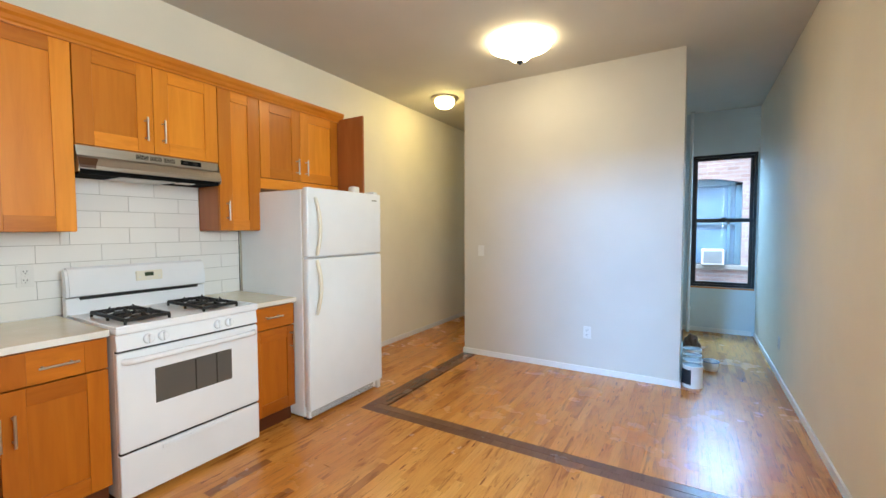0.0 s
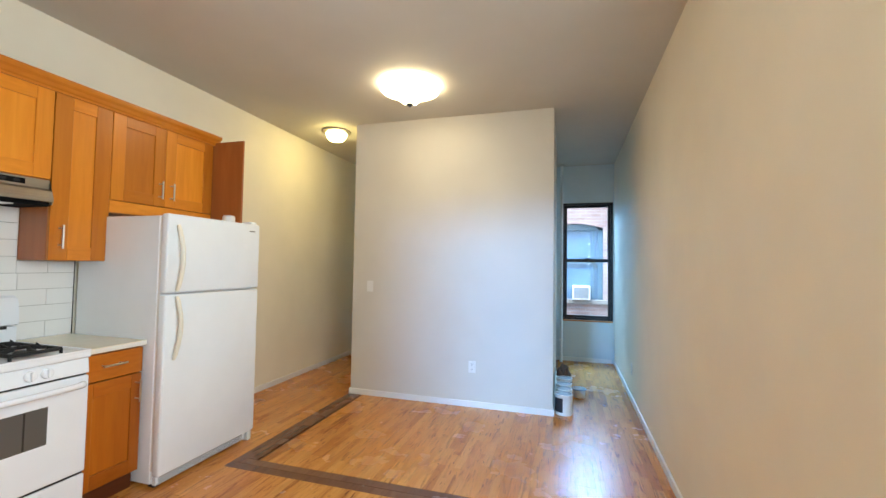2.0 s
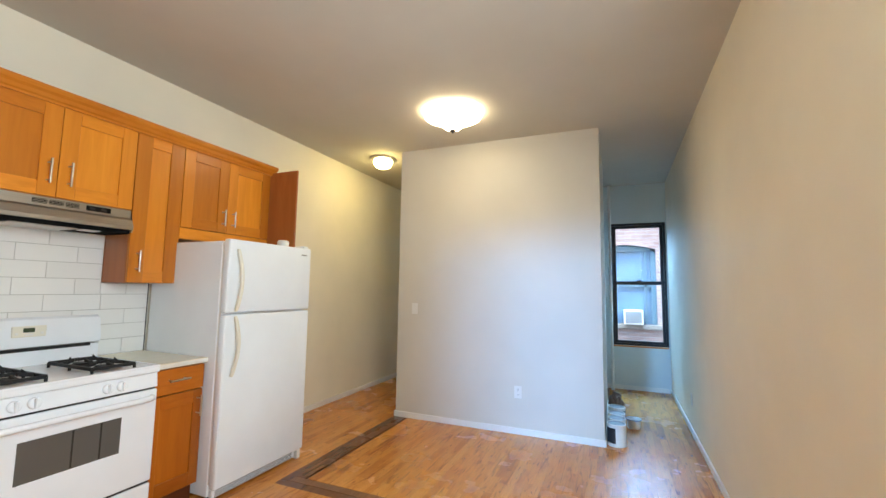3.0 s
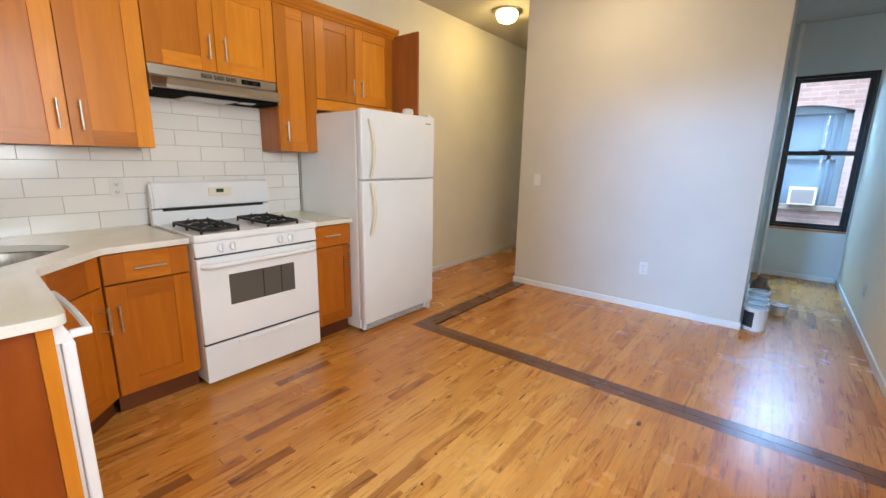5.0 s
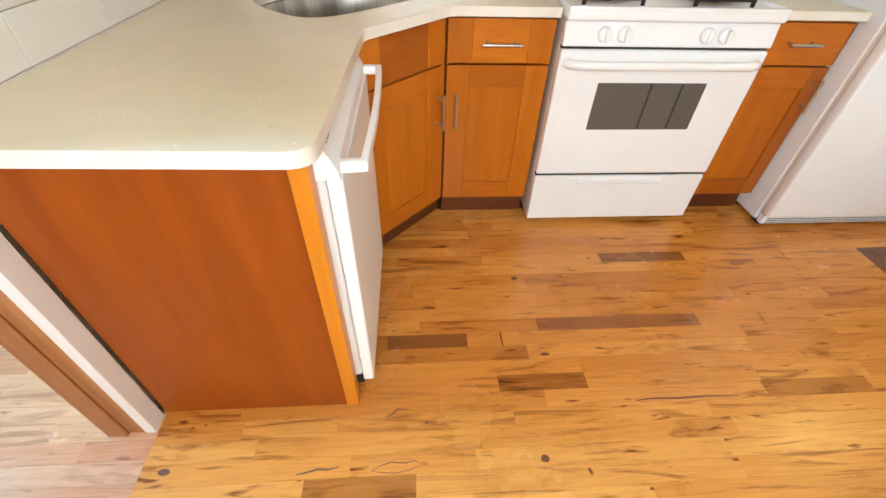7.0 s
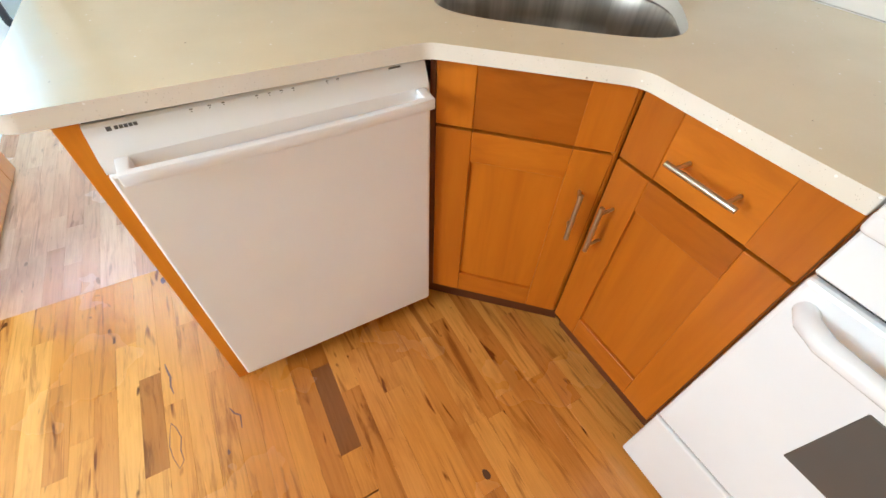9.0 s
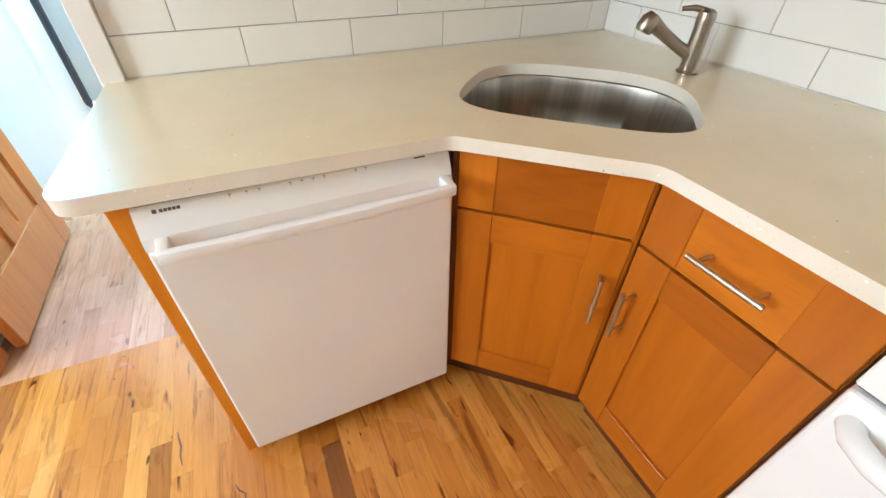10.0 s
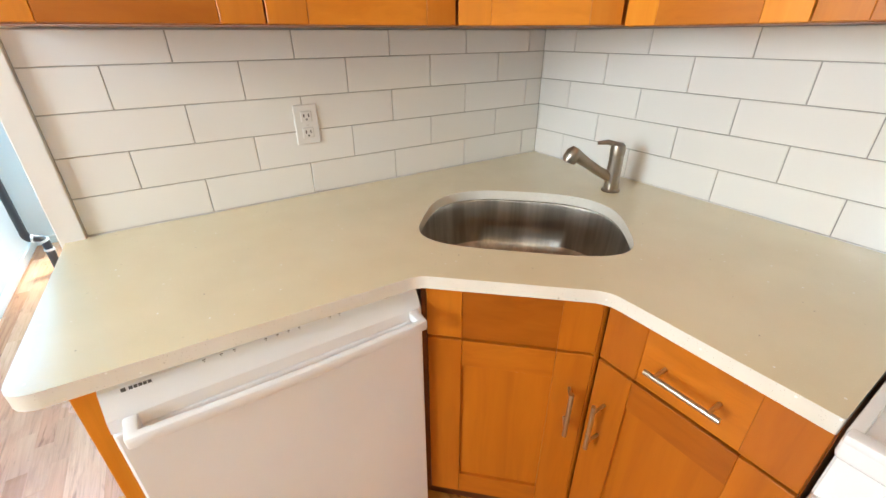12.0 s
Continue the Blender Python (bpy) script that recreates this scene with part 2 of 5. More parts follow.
def quartz_mat(name, low, high, fleck, share, rough):
    """Engineered stone with scattered pale and dark flecks."""
    m, n, l, b = base_mat(name)
    cloud = noise_node(n, l, mapped(n, l, (6, 6, 6), "Position"), 1.0, 5)
    c = ramp(n, l, cloud, [(0.3, low), (0.7, high)])
    for scale, colour, channel, few in ((150, (0.95, 0.94, 0.90), 0, share), (170, (0.36, 0.31, 0.24), 1, share * 0.3), (420, fleck, 2, share * 6)):
        vor = n.new("ShaderNodeTexVoronoi")
        vor.inputs["Scale"].default_value = 1.0
        l.new(mapped(n, l, (scale, scale, scale), "Position"), vor.inputs["Vector"])
        pick = n.new("ShaderNodeSeparateColor")
        l.new(vor.outputs["Color"], pick.inputs[0])
        near = ramp(n, l, vor.outputs["Distance"], [(0.25, (1, 1, 1)), (0.36, (0, 0, 0))])
        some = ramp(n, l, pick.outputs[channel], [(1 - few, (0, 0, 0)), (1 - few * 0.7, (1, 1, 1))])
        c = mix(n, l, c, colour, mix(n, l, near, some, 1.0, "MULTIPLY"))
    l.new(c, b.inputs["Base Color"])
    spread(n, l, cloud, rough, rough + 0.08, b)
    b.inputs["Coat Weight"].default_value = 0.2
    return m


QUARTZ = quartz_mat("speckled_quartz", (0.77, 0.695, 0.49), (0.82, 0.750, 0.545), (0.84, 0.785, 0.61), 0.006, 0.12)
QUARTZ_EDGE = quartz_mat("quartz_cut_edge", (0.76, 0.725, 0.64), (0.84, 0.81, 0.73), (0.58, 0.54, 0.46), 0.012, 0.35)


def glass_mat(name, colour=(1, 1, 1), rough=0.0):
    m, n, l, b = base_mat(name)
    b.inputs["Base Color"].default_value = (*colour, 1)
    b.inputs["Transmission Weight"].default_value = 1.0
    b.inputs["Roughness"].default_value = rough
    b.inputs["IOR"].default_value = 1.45
    return m


PANE = glass_mat("window_glass")
OVEN_GLASS = enamel("oven_glass", (0.10, 0.10, 0.095), 0.12, 0.5)
OVEN_REFLECTION = enamel("oven_reflection", (0.035, 0.035, 0.034), 0.2, 0.3)


def glow_mat(name, colour, strength):
    m, n, l, b = base_mat(name)
    b.inputs["Base Color"].default_value = (0.85, 0.82, 0.74, 1)
    b.inputs["Roughness"].default_value = 0.3
    b.inputs["Emission Color"].default_value = (*colour, 1)
    b.inputs["Emission Strength"].default_value = strength
    return m


LAMP_GLASS = glow_mat("lit_alabaster_glass", (1.0, 0.79, 0.49), LAMP_GLOW)
LAMP_GLASS_HALL = glow_mat("lit_hall_glass", (1.0, 0.75, 0.28), LAMP_GLOW * 2.4)
DISPLAY = glow_mat("clock_display", (0.25, 0.6, 0.1), 0.0)
DISPLAY.node_tree.nodes["Principled BSDF"].inputs["Base Color"].default_value = (0.03, 0.05, 0.02, 1)


def brick_mat():
    m, n, l, b = base_mat("outside_brick")
    t = n.new("ShaderNodeTexBrick")
    t.inputs["Scale"].default_value = 1.0
    t.inputs["Brick Width"].default_value, t.inputs["Row Height"].default_value, t.inputs["Mortar Size"].default_value = 0.21, 0.075, 0.008
    t.inputs["Color1"].default_value, t.inputs["Color2"].default_value = (0.34, 0.235, 0.225, 1), (0.44, 0.33, 0.32, 1)
    t.inputs["Mortar"].default_value = (0.42, 0.40, 0.41, 1)
    sep, comb = n.new("ShaderNodeSeparateXYZ"), n.new("ShaderNodeCombineXYZ")
    l.new(n.new("ShaderNodeNewGeometry").outputs["Position"], sep.inputs[0])
    l.new(sep.outputs[0], comb.inputs[0]), l.new(sep.outputs[2], comb.inputs[1])
    l.new(comb.outputs[0], t.inputs["Vector"])
    stain = noise_node(n, l, mapped(n, l, (2, 2, 2), "Position"), 1.0, 5)
    l.new(mix(n, l, t.outputs["Color"], ramp(n, l, stain, [(0.3, (0.75, 0.75, 0.78)), (0.7, (1.1, 1.1, 1.1))]), 0.8, "MULTIPLY"), b.inputs["Base Color"])
    b.inputs["Roughness"].default_value = 0.85
    bump(n, l, t.outputs["Fac"], b, 0.5, -0.006)
    return m


BRICK = brick_mat()
FRAME_GREY = paint("outside_frame", (0.11, 0.20, 0.27), 0.6, 40, 0.2, 0.2)
STONE = paint("outside_stone", (0.30, 0.29, 0.28), 0.8, 40, 0.3, 0.15)
# blue of the reflected sky is put into the pane colour
SKY_TINTED_PANE = paint("sky_tinted_pane", (0.13, 0.24, 0.38), 0.35, 3, 0.02, 0.3)

# ---- mesh helpers ----
def finish(name, bm, material, parent=None, smooth=False):
    bmesh.ops.recalc_face_normals(bm, faces=bm.faces[:])
    me = bpy.data.meshes.new(name)
    bm.to_mesh(me)
    bm.free()
    for mt in material if isinstance(material, (list, tuple)) else [material]:
        me.materials.append(mt)
    if smooth:
        me.shade_smooth()
        me.set_sharp_from_angle(angle=radians(38))
    ob = new(name, me)
    if parent is not None:
        ob.parent = parent
    return ob


def part(name, bm, material, parent, label="", smooth=False):
    ob = finish(name, bm, material, parent, smooth)
    return tagged(ob, label) if label else ob


def thing(name, m, label, category, group="", kind=""):
    ob = new(name)
    ob.empty_display_size = 0.1
    ob.matrix_world = m
    return tagged(ob, label, category, group, kind)


def box(x0, x1, y0, y1, z0, z1, bevel=0.0, bm=None, seg=1):
    own = bmesh.new()
    v = [own.verts.new((x, y, z)) for x in (x0, x1) for y in (y0, y1) for z in (z0, z1)]
    for f in ((0, 1, 3, 2), (4, 6, 7, 5), (0, 4, 5, 1), (2, 3, 7, 6), (0, 2, 6, 4), (1, 5, 7, 3)):
        own.faces.new([v[i] for i in f])
    bmesh.ops.recalc_face_normals(own, faces=own.faces[:])
    if bevel > 0:
        bmesh.ops.bevel(own, geom=own.edges[:], offset=bevel, segments=seg, profile=0.5, affect="EDGES", clamp_overlap=True)
    return merge(bm, own)


def merge(bm, own):
    if bm is None:
        return own
    me = bpy.data.meshes.new("scratch")
    own.to_mesh(me)
    own.free()
    bm.from_mesh(me)
    bpy.data.meshes.remove(me)
    return bm


def tube(points, radius, sides=12, bm=None, closed_ends=True):
    """A round bar along a line of points."""
    own = bmesh.new()
    pts = [Vector(p) for p in points]
    radii = radius if isinstance(radius, (list, tuple)) else [radius] * len(pts)
    rings, up = [], None
    for i, p in enumerate(pts):
        d = (pts[min(i + 1, len(pts) - 1)] - pts[max(i - 1, 0)]).normalized()
        if up is None:
            up = Vector((0, 0, 1)) if abs(d.z) < 0.9 else Vector((1, 0, 0))
        side = d.cross(up).normalized()
        up = side.cross(d).normalized()
        rings.append([own.verts.new(p + radii[i] * (math.cos(a) * side + math.sin(a) * up)) for a in (2 * math.pi * k / sides for k in range(sides))])
    for a, b in zip(rings, rings[1:]):
        for k in range(sides):
            own.faces.new((a[k], a[(k + 1) % sides], b[(k + 1) % sides], b[k]))
    if closed_ends:
        own.faces.new(rings[0]), own.faces.new(rings[-1])
    return merge(bm, own)


def lathe(profile, sides=32, centre=(0, 0, 0), bm=None):
    """Turns a line of (radius, height) round the upright axis."""
    own = bmesh.new()
    rings = []
    for r, z in profile:
        if r < 1e-5:
            rings.append([own.verts.new((centre[0], centre[1], centre[2] + z))])
        else:
            rings.append([own.verts.new((centre[0] + r * math.cos(a), centre[1] + r * math.sin(a), centre[2] + z)) for a in (2 * math.pi * k / sides for k in range(sides))])
    for a, b in zip(rings, rings[1:]):
        for k in range(sides):
            q = [a[k % len(a)], a[(k + 1) % len(a)], b[(k + 1) % len(b)], b[k % len(b)]]
            q = list(dict.fromkeys(q))
            if len(q) > 2:
                own.faces.new(q)
    return merge(bm, own)


def prism(outline, z0, z1, bm=None, bevel=0.0):
    own = bmesh.new()
    low = [own.verts.new((x, y, z0)) for x, y in outline]
    high = [own.verts.new((x, y, z1)) for x, y in outline]
    n = len(outline)
    own.faces.new(low[::-1])
    top = own.faces.new(high)
    for i in range(n):
        own.faces.new((low[i], low[(i + 1) % n], high[(i + 1) % n], high[i]))
    if bevel:
        bmesh.ops.bevel(own, geom=[e for e in own.edges if abs(e.verts[0].co.z - e.verts[1].co.z) < 1e-6], offset=bevel, segments=2, profile=0.5, affect="EDGES")
    return merge(bm, own)


def rounded(points, radii, steps=6):
    """An outline with its corners rounded."""
    out, n = [], len(points)
    for i, (p, r) in enumerate(zip(points, radii)):
        p = Vector(p)
        if r <= 0:
            out.append((p.x, p.y))
            continue
        a, b = Vector(points[i - 1]) - p, Vector(points[(i + 1) % n]) - p
        a.normalize(), b.normalize()
        half = a.angle(b) / 2
        t = r / math.tan(half)
        start, end = p + a * t, p + b * t
        for k in range(steps + 1):
            u = k / steps
            q = start * (1 - u) ** 2 + p * 2 * u * (1 - u) + end * u * u
            out.append((q.x, q.y))
    return out


def wall_piece(name, bm, material, kind_label, category="wall"):
    return tagged(finish(name, bm, material), kind_label, category, kind="structure")


# plan: kitchen and hall, nook, back room
XW, XE, YS, YP, YF, H = -3.066, 0.764, -0.28, 4.22, 6.67, 2.915
TH = 0.11
PX1, YB = -0.012, -0.246
JX, DX = -1.43, -0.72

# ---- floor ----
floor = tagged(finish("floor", box(XW - 0.1, XE + 0.1, YB, YF + 0.1, -0.12, -0.013), SUBFLOOR), "honey oak strip floor with a dark walnut border", "floor", kind="structure")
back_floor = tagged(finish("floor_back_room", box(XW - 0.1, XE + 0.1, -3.1, YB, -0.12, -0.013), SUBFLOOR), "pale pinkish oak strip floor, worn and matte", "floor", kind="structure")

# ---- walls ----
wall_west = wall_piece("wall_west", box(XW - 0.12, XW, -2.97, YF + 0.12, 0, H + 0.10), WALL, "cream painted plaster wall behind the kitchen units")
EY0, EY1, EH0, EH1 = 0.12, 1.22, 1.10, 2.55
bm = box(XE, XE + 0.12, YS - TH, EY0, 0, H)
box(XE, XE + 0.12, EY1, YF + 0.12, 0, H, bm=bm)
box(XE, XE + 0.12, EY0, EY1, 0, EH0, bm=bm)
box(XE, XE + 0.12, EY0, EY1, EH1, H, bm=bm)
wall_east = wall_piece("wall_east", bm, WALL, "cream painted plaster wall, long and bare")
# the long wall runs slightly out of square
SKEW = pose(XE, 4.0, 0, 0, 0, -0.42) @ pose(-XE, -4.0, 0)
wall_east.matrix_world = SKEW
bm = box(XW, JX, YS - TH, YS, 0, H + 0.06)
box(DX, XE, YS - TH, YS, 0, H, bm=bm)
box(JX, DX, YS - TH, YS, 2.08, H, bm=bm)
wall_south = wall_piece("wall_south", bm, WALL, "cream painted wall with a doorway to the back room")
bm = box(-2.113, PX1, YP, YP + 0.11, 0, H)
box(-2.113, -2.0, YP + 0.11, 5.70, 0, H, bm=bm)
box(PX1 - 0.11, PX1, YP + 0.11, 5.70, 0, H, bm=bm)
box(-2.0, PX1 - 0.11, 5.59, 5.70, 0, H, bm=bm)
partition = wall_piece("wall_partition", bm, WALL_DARKENED, "partition wall standing between hall and nook, wall paint darkened against the lamp")
WX0, WX1, WZ0, WZ1 = 0.064, 0.767, 0.613, 2.350
bm = box(XW, WX0, YF, YF + 0.25, 0, H + 0.06)
box(WX1, XE + 0.06, YF, YF + 0.25, 0, H, bm=bm)
box(WX0, WX1, YF, YF + 0.25, 0, WZ0, bm=bm)
box(WX0, WX1, YF, YF + 0.25, WZ1, H, bm=bm)
wall_north = wall_piece("wall_north", bm, BACKROOM, "pale painted end wall with a sash window")
bm = bmesh.new()
rows = [[bm.verts.new((x, y, z)) for x, z in ((XW - 0.12, H + 0.024), (-2.2, H), (XE + 0.12, H), (XE + 0.12, H + 0.14), (XW - 0.12, H + 0.14))] for y in (-2.97, YF + 0.25)]
for i in range(5):
    bm.faces.new((rows[0][i], rows[0][(i + 1) % 5], rows[1][(i + 1) % 5], rows[1][i]))
bm.faces.new(rows[0]), bm.faces.new(rows[1])
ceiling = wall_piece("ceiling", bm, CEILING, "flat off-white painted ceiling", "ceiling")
# back room shell with its window
BX0, BX1 = -1.95, -0.85
bm = box(XW, BX0, -2.97, -2.85, 0, H + 0.06)
box(BX1, -0.66, -2.97, -2.85, 0, H, bm=bm)
box(BX0, BX1, -2.97, -2.85, 0, 0.6, bm=bm)
box(BX0, BX1, -2.97, -2.85, 2.35, H, bm=bm)
wall_back = wall_piece("wall_back_room_south", bm, BACKROOM, "pale painted back room wall below a bright window")
wall_back_e = wall_piece("wall_back_room_east", box(-0.68, -0.56, -2.97, YS - TH, 0, H), BACKROOM, "pale blue-white painted back room wall")


def base_run(x0, x1, y0, y1, bm):
    """A skirting board between two plan points, with a small stepped top."""
    box(x0, x1, y0, y1, 0.0, 0.058, 0.002, bm)
    return bm


T = 0.014
for name, spans in {
    "baseboard_west": [(XW, XW + T, 2.98, YF)],
    "baseboard_east": [(XE - T, XE, YS, YF)],
    "baseboard_partition": [(-2.113 - T, PX1 + T, YP - T, YP), (PX1, PX1 + T, YP, 5.7), (-2.113 - T, -2.113, YP, 5.7)],
    "baseboard_north": [(XW + T, XE - T, YF - T, YF)],
    "baseboard_south": [(DX + 0.07, XE - T, YS, YS + T)],
    "baseboard_back_room": [(-0.68 - T, -0.68, -2.85, YS - TH), (XW, -0.68 - T, -2.85, -2.85 + T)],
}.items():
    bm = bmesh.new()
    for s in spans:
        base_run(*s, bm)
    ob = tagged(finish(name, bm, TRIM), "low white painted skirting board", "baseboard", kind="structure")
    if name == "baseboard_east":
        ob.matrix_world = SKEW

# doorway: white corner strip and stained jamb
tagged(finish("trim", box(JX - 0.0405, JX + 0.013, YS + 0.001, YS + 0.030, 0.0, 2.90, 0.002), TRIM), "white painted edge strip of the doorway", "trim", kind="structure")
jamb = tagged(finish("door_jamb", box(JX, JX + 0.010, YS - TH, YS - 0.001, 0, 2.06, 0.002), JAMB_WOOD), "stained wooden door jamb", "door frame", kind="structure")
bm = box(JX + 0.010, JX + 0.020, YS - TH + 0.01, YS - 0.045, 0, 2.05, 0.003)
tagged(finish("door_stop", bm, JAMB_WOOD), "stained wooden door stop strip", "door frame", kind="structure")
box_bm = box(DX - 0.016, DX, YS - TH, YS - 0.002, 0, 2.06, 0.002)
tagged(finish("door_jamb", box_bm, OAK_DOOR), "stained wooden door jamb", "door frame", kind="structure")


# ---- kitchen cabinetry ----
def handle(length, upright, x, z, parent, y=-0.040):
    """A straight bar pull on two posts, on the front plane of its door."""
    h = length / 2
    if upright:
        a, b = (x, y, z - h), (x, y, z + h)
        posts = [(x, z - h * 0.72), (x, z + h * 0.72)]
    else:
        a, b = (x - h, y, z), (x + h, y, z)
        posts = [(x - h * 0.72, z), (x + h * 0.72, z)]
    bm = tube([a, b], 0.0058, 12)
    for px, pz in posts:
        tube([(px, 0.0, pz), (px, y, pz)], 0.0042, 8, bm)
    return part("handle", bm, NICKEL, parent, "brushed nickel bar pull", smooth=True)


def shaker(name, x0, x1, z0, z1, parent, pull=None, stile=0.085, rail=0.080, drawer=False, upright=MAPLE_V, level=MAPLE_H):
    """A framed front: flat panel set back between stiles and rails. Front plane at y 0, thickness 0.02."""
    g = 0.0018
    x0, x1, z0, z1 = x0 + g, x1 - g, z0 + g, z1 - g
    inner = 0.0 if drawer else rail
    d = part(name, box(x0 + stile - 0.004, x1 - stile + 0.004, 0.0105 if not drawer else 0.003, 0.018, z0 + inner, z1 - inner, 0.0), level if drawer else upright, parent)
    for a, b in ((x0, x0 + stile), (x1 - stile, x1)):
        part("stile", box(a, b, 0.0, 0.02, z0, z1, 0.0016), upright, d)
    if not drawer:
        for a, b in ((z0, z0 + rail), (z1 - rail, z1)):
            part("rail", box(x0 + stile + 0.0004, x1 - stile - 0.0004, 0.0004, 0.02, a, b, 0.0012), level, d)
    if pull:
        handle(pull[0], pull[1], pull[2], pull[3], d)
    return d


def carcass(w, z0, z1, depth, parent, left=None, right=None):
    """Box behind the fronts: sides, back, top and bottom with thickness, joined."""
    part("side_panel", box(0.0, 0.016, 0.021, depth, z0, z1, 0.001), left or MAPLE_V, parent)
    part("side_panel", box(w - 0.016, w, 0.021, depth, z0, z1, 0.001), right or MAPLE_V, parent)
    bm = box(0.016, w - 0.016, 0.022, depth, z0, z0 + 0.016)
    box(0.016, w - 0.016, 0.022, depth, z1 - 0.016, z1, bm=bm)
    box(0.016, w - 0.016, depth - 0.01, depth, z0 + 0.016, z1 - 0.016, bm=bm)
    part("body", bm, CARCASS, parent)


WFX = -2.79
UP_DEPTH = WFX - XW - 0.012


def west_unit(name, y0, y1, label, x=WFX):
    return thing(name, pose(x, y0, 0, 0, 0, 90), label, "cabinet", "kitchen wall cabinets"), y1 - y0


# two-door wall cabinet beside the hood
c, w = west_unit("wall_cabinet", 0.270, 1.043, "tall honey maple wall cabinet with two shaker doors")
carcass(w, 1.375, 2.385, UP_DEPTH, c)
shaker("door", 0.0, 0.405, 1.375, 2.38, c, (0.145, True, 0.405 - 0.046, 1.528))
shaker("door", 0.405, w, 1.375, 2.38, c, (0.145, True, 0.405 + 0.046, 1.528))
c, w = west_unit("wall_cabinet", 1.045, 1.830, "short honey maple wall cabinet above the range hood")
carcass(w, 1.845, 2.38, UP_DEPTH, c)
shaker("door", 0.0, 0.385, 1.848, 2.38, c, (0.14, True, 0.385 - 0.048, 1.988))
shaker("door", 0.385, w, 1.848, 2.38, c, (0.14, True, 0.385 + 0.048, 1.988))
c, w = west_unit("wall_cabinet", 1.832, 2.157, "narrow honey maple wall cabinet with one shaker door")
carcass(w, 1.378, 2.385, UP_DEPTH, c, left=SIDE_WOOD)
shaker("door", 0.0, w, 1.378, 2.38, c, (0.14, True, 0.050, 1.520), stile=0.095)
c, w = west_unit("wall_cabinet", 2.159, 2.972, "honey maple bridge cabinet above the refrigerator")
carcass(w, 1.70, 2.38, UP_DEPTH, c)
part("lower_rail", box(0.0, w, 0.004, 0.02, 1.705, 1.783, 0.0015), MAPLE_H, c)
shaker("door", 0.0, 0.384, 1.786, 2.38, c, (0.13, True, 0.384 - 0.046, 1.906))
shaker("door", 0.384, w, 1.786, 2.38, c, (0.13, True, 0.384 + 0.046, 1.906))
tagged(finish("fridge_side_panel", box(XW + 0.012, -2.485, 2.975, 2.993, 1.695, 2.398, 0.0015), SIDE_WOOD), "reddish veneered end panel beside the bridge cabinet", "cabinet panel")

# south wall cabinets and the diagonal corner cabinet
SFY = 0.045
s_depth = SFY - YS - 0.012
c = thing("wall_cabinet", pose(-1.495, SFY, 0, 0, 0, 180), "honey maple wall cabinet with two shaker doors over the counter", "cabinet", "kitchen wall cabinets")
carcass(0.916, 1.378, 2.385, s_depth, c)
shaker("door", 0.0, 0.447, 1.378, 2.38, c, (0.145, True, 0.400, 1.528))
shaker("door", 0.447, 0.916, 1.378, 2.38, c, (0.145, True, 0.494, 1.528))
cx0, cy0, cx1, cy1 = -2.412, SFY, WFX, 0.268
dw = math.hypot(cx1 - cx0, cy1 - cy0)
ang = math.degrees(math.atan2(cy1 - cy0, cx1 - cx0))
c = thing("corner_wall_cabinet", pose(cx0, cy0, 0, 0, 0, ang), "diagonal honey maple corner wall cabinet", "cabinet", "kitchen wall cabinets")
inv = pose(cx0, cy0, 0, 0, 0, ang).inverted()
loc = [tuple((inv @ Vector((x, y, 0)))[:2]) for x, y in ((cx0 - 0.012, cy0 - 0.024), (cx1 - 0.024, cy1 - 0.012), (XW + 0.012, cy1 - 0.012), (XW + 0.012, YS + 0.012), (cx0 - 0.012, YS + 0.012))]
part("body", prism(loc, 1.378, 2.385), CARCASS, c)
shaker("door", 0.003, dw - 0.003, 1.378, 2.38, c, (0.145, True, dw - 0.046, 1.528))


# crown moulding following the fronts
def crown(points):
    """Stepped cove profile swept along the cabinet fronts, mitred at the corners."""
    prof = [(0.0, 2.372), (0.012, 2.372), (0.014, 2.384), (0.022, 2.392), (0.030, 2.410), (0.044, 2.424), (0.050, 2.438), (0.050, 2.452), (0.0, 2.452)]
    bm, rings = bmesh.new(), []
    pts = [Vector(p) for p in points]
    for i, p in enumerate(pts):
        d0 = (p - pts[i - 1]).normalized() if i else None
        d1 = (pts[i + 1] - p).normalized() if i + 1 < len(pts) else None
        n0 = Vector((d0.y, -d0.x)) if d0 else None
        n1 = Vector((d1.y, -d1.x)) if d1 else None
        nn = n0 if n1 is None else n1 if n0 is None else (n0 + n1).normalized()
        k = 1.0 if n0 is None or n1 is None else 1 / max(0.4, nn.dot(n0))
        rings.append([bm.verts.new((p.x + nn.x * o * k, p.y + nn.y * o * k, z)) for o, z in prof])
    for a, b in zip(rings, rings[1:]):
        for k in range(len(prof)):
            bm.faces.new((a[k], a[(k + 1) % len(prof)], b[(k + 1) % len(prof)], b[k]))
    bm.faces.new(rings[0]), bm.faces.new(rings[-1])
    return bm


tagged(finish("crown_moulding", crown([(-1.495, SFY + 0.002), (cx0, SFY + 0.002), (WFX + 0.002, cy1), (WFX + 0.002, 3.010)]), MAPLE_H), "honey maple crown moulding along the wall cabinets", "moulding")

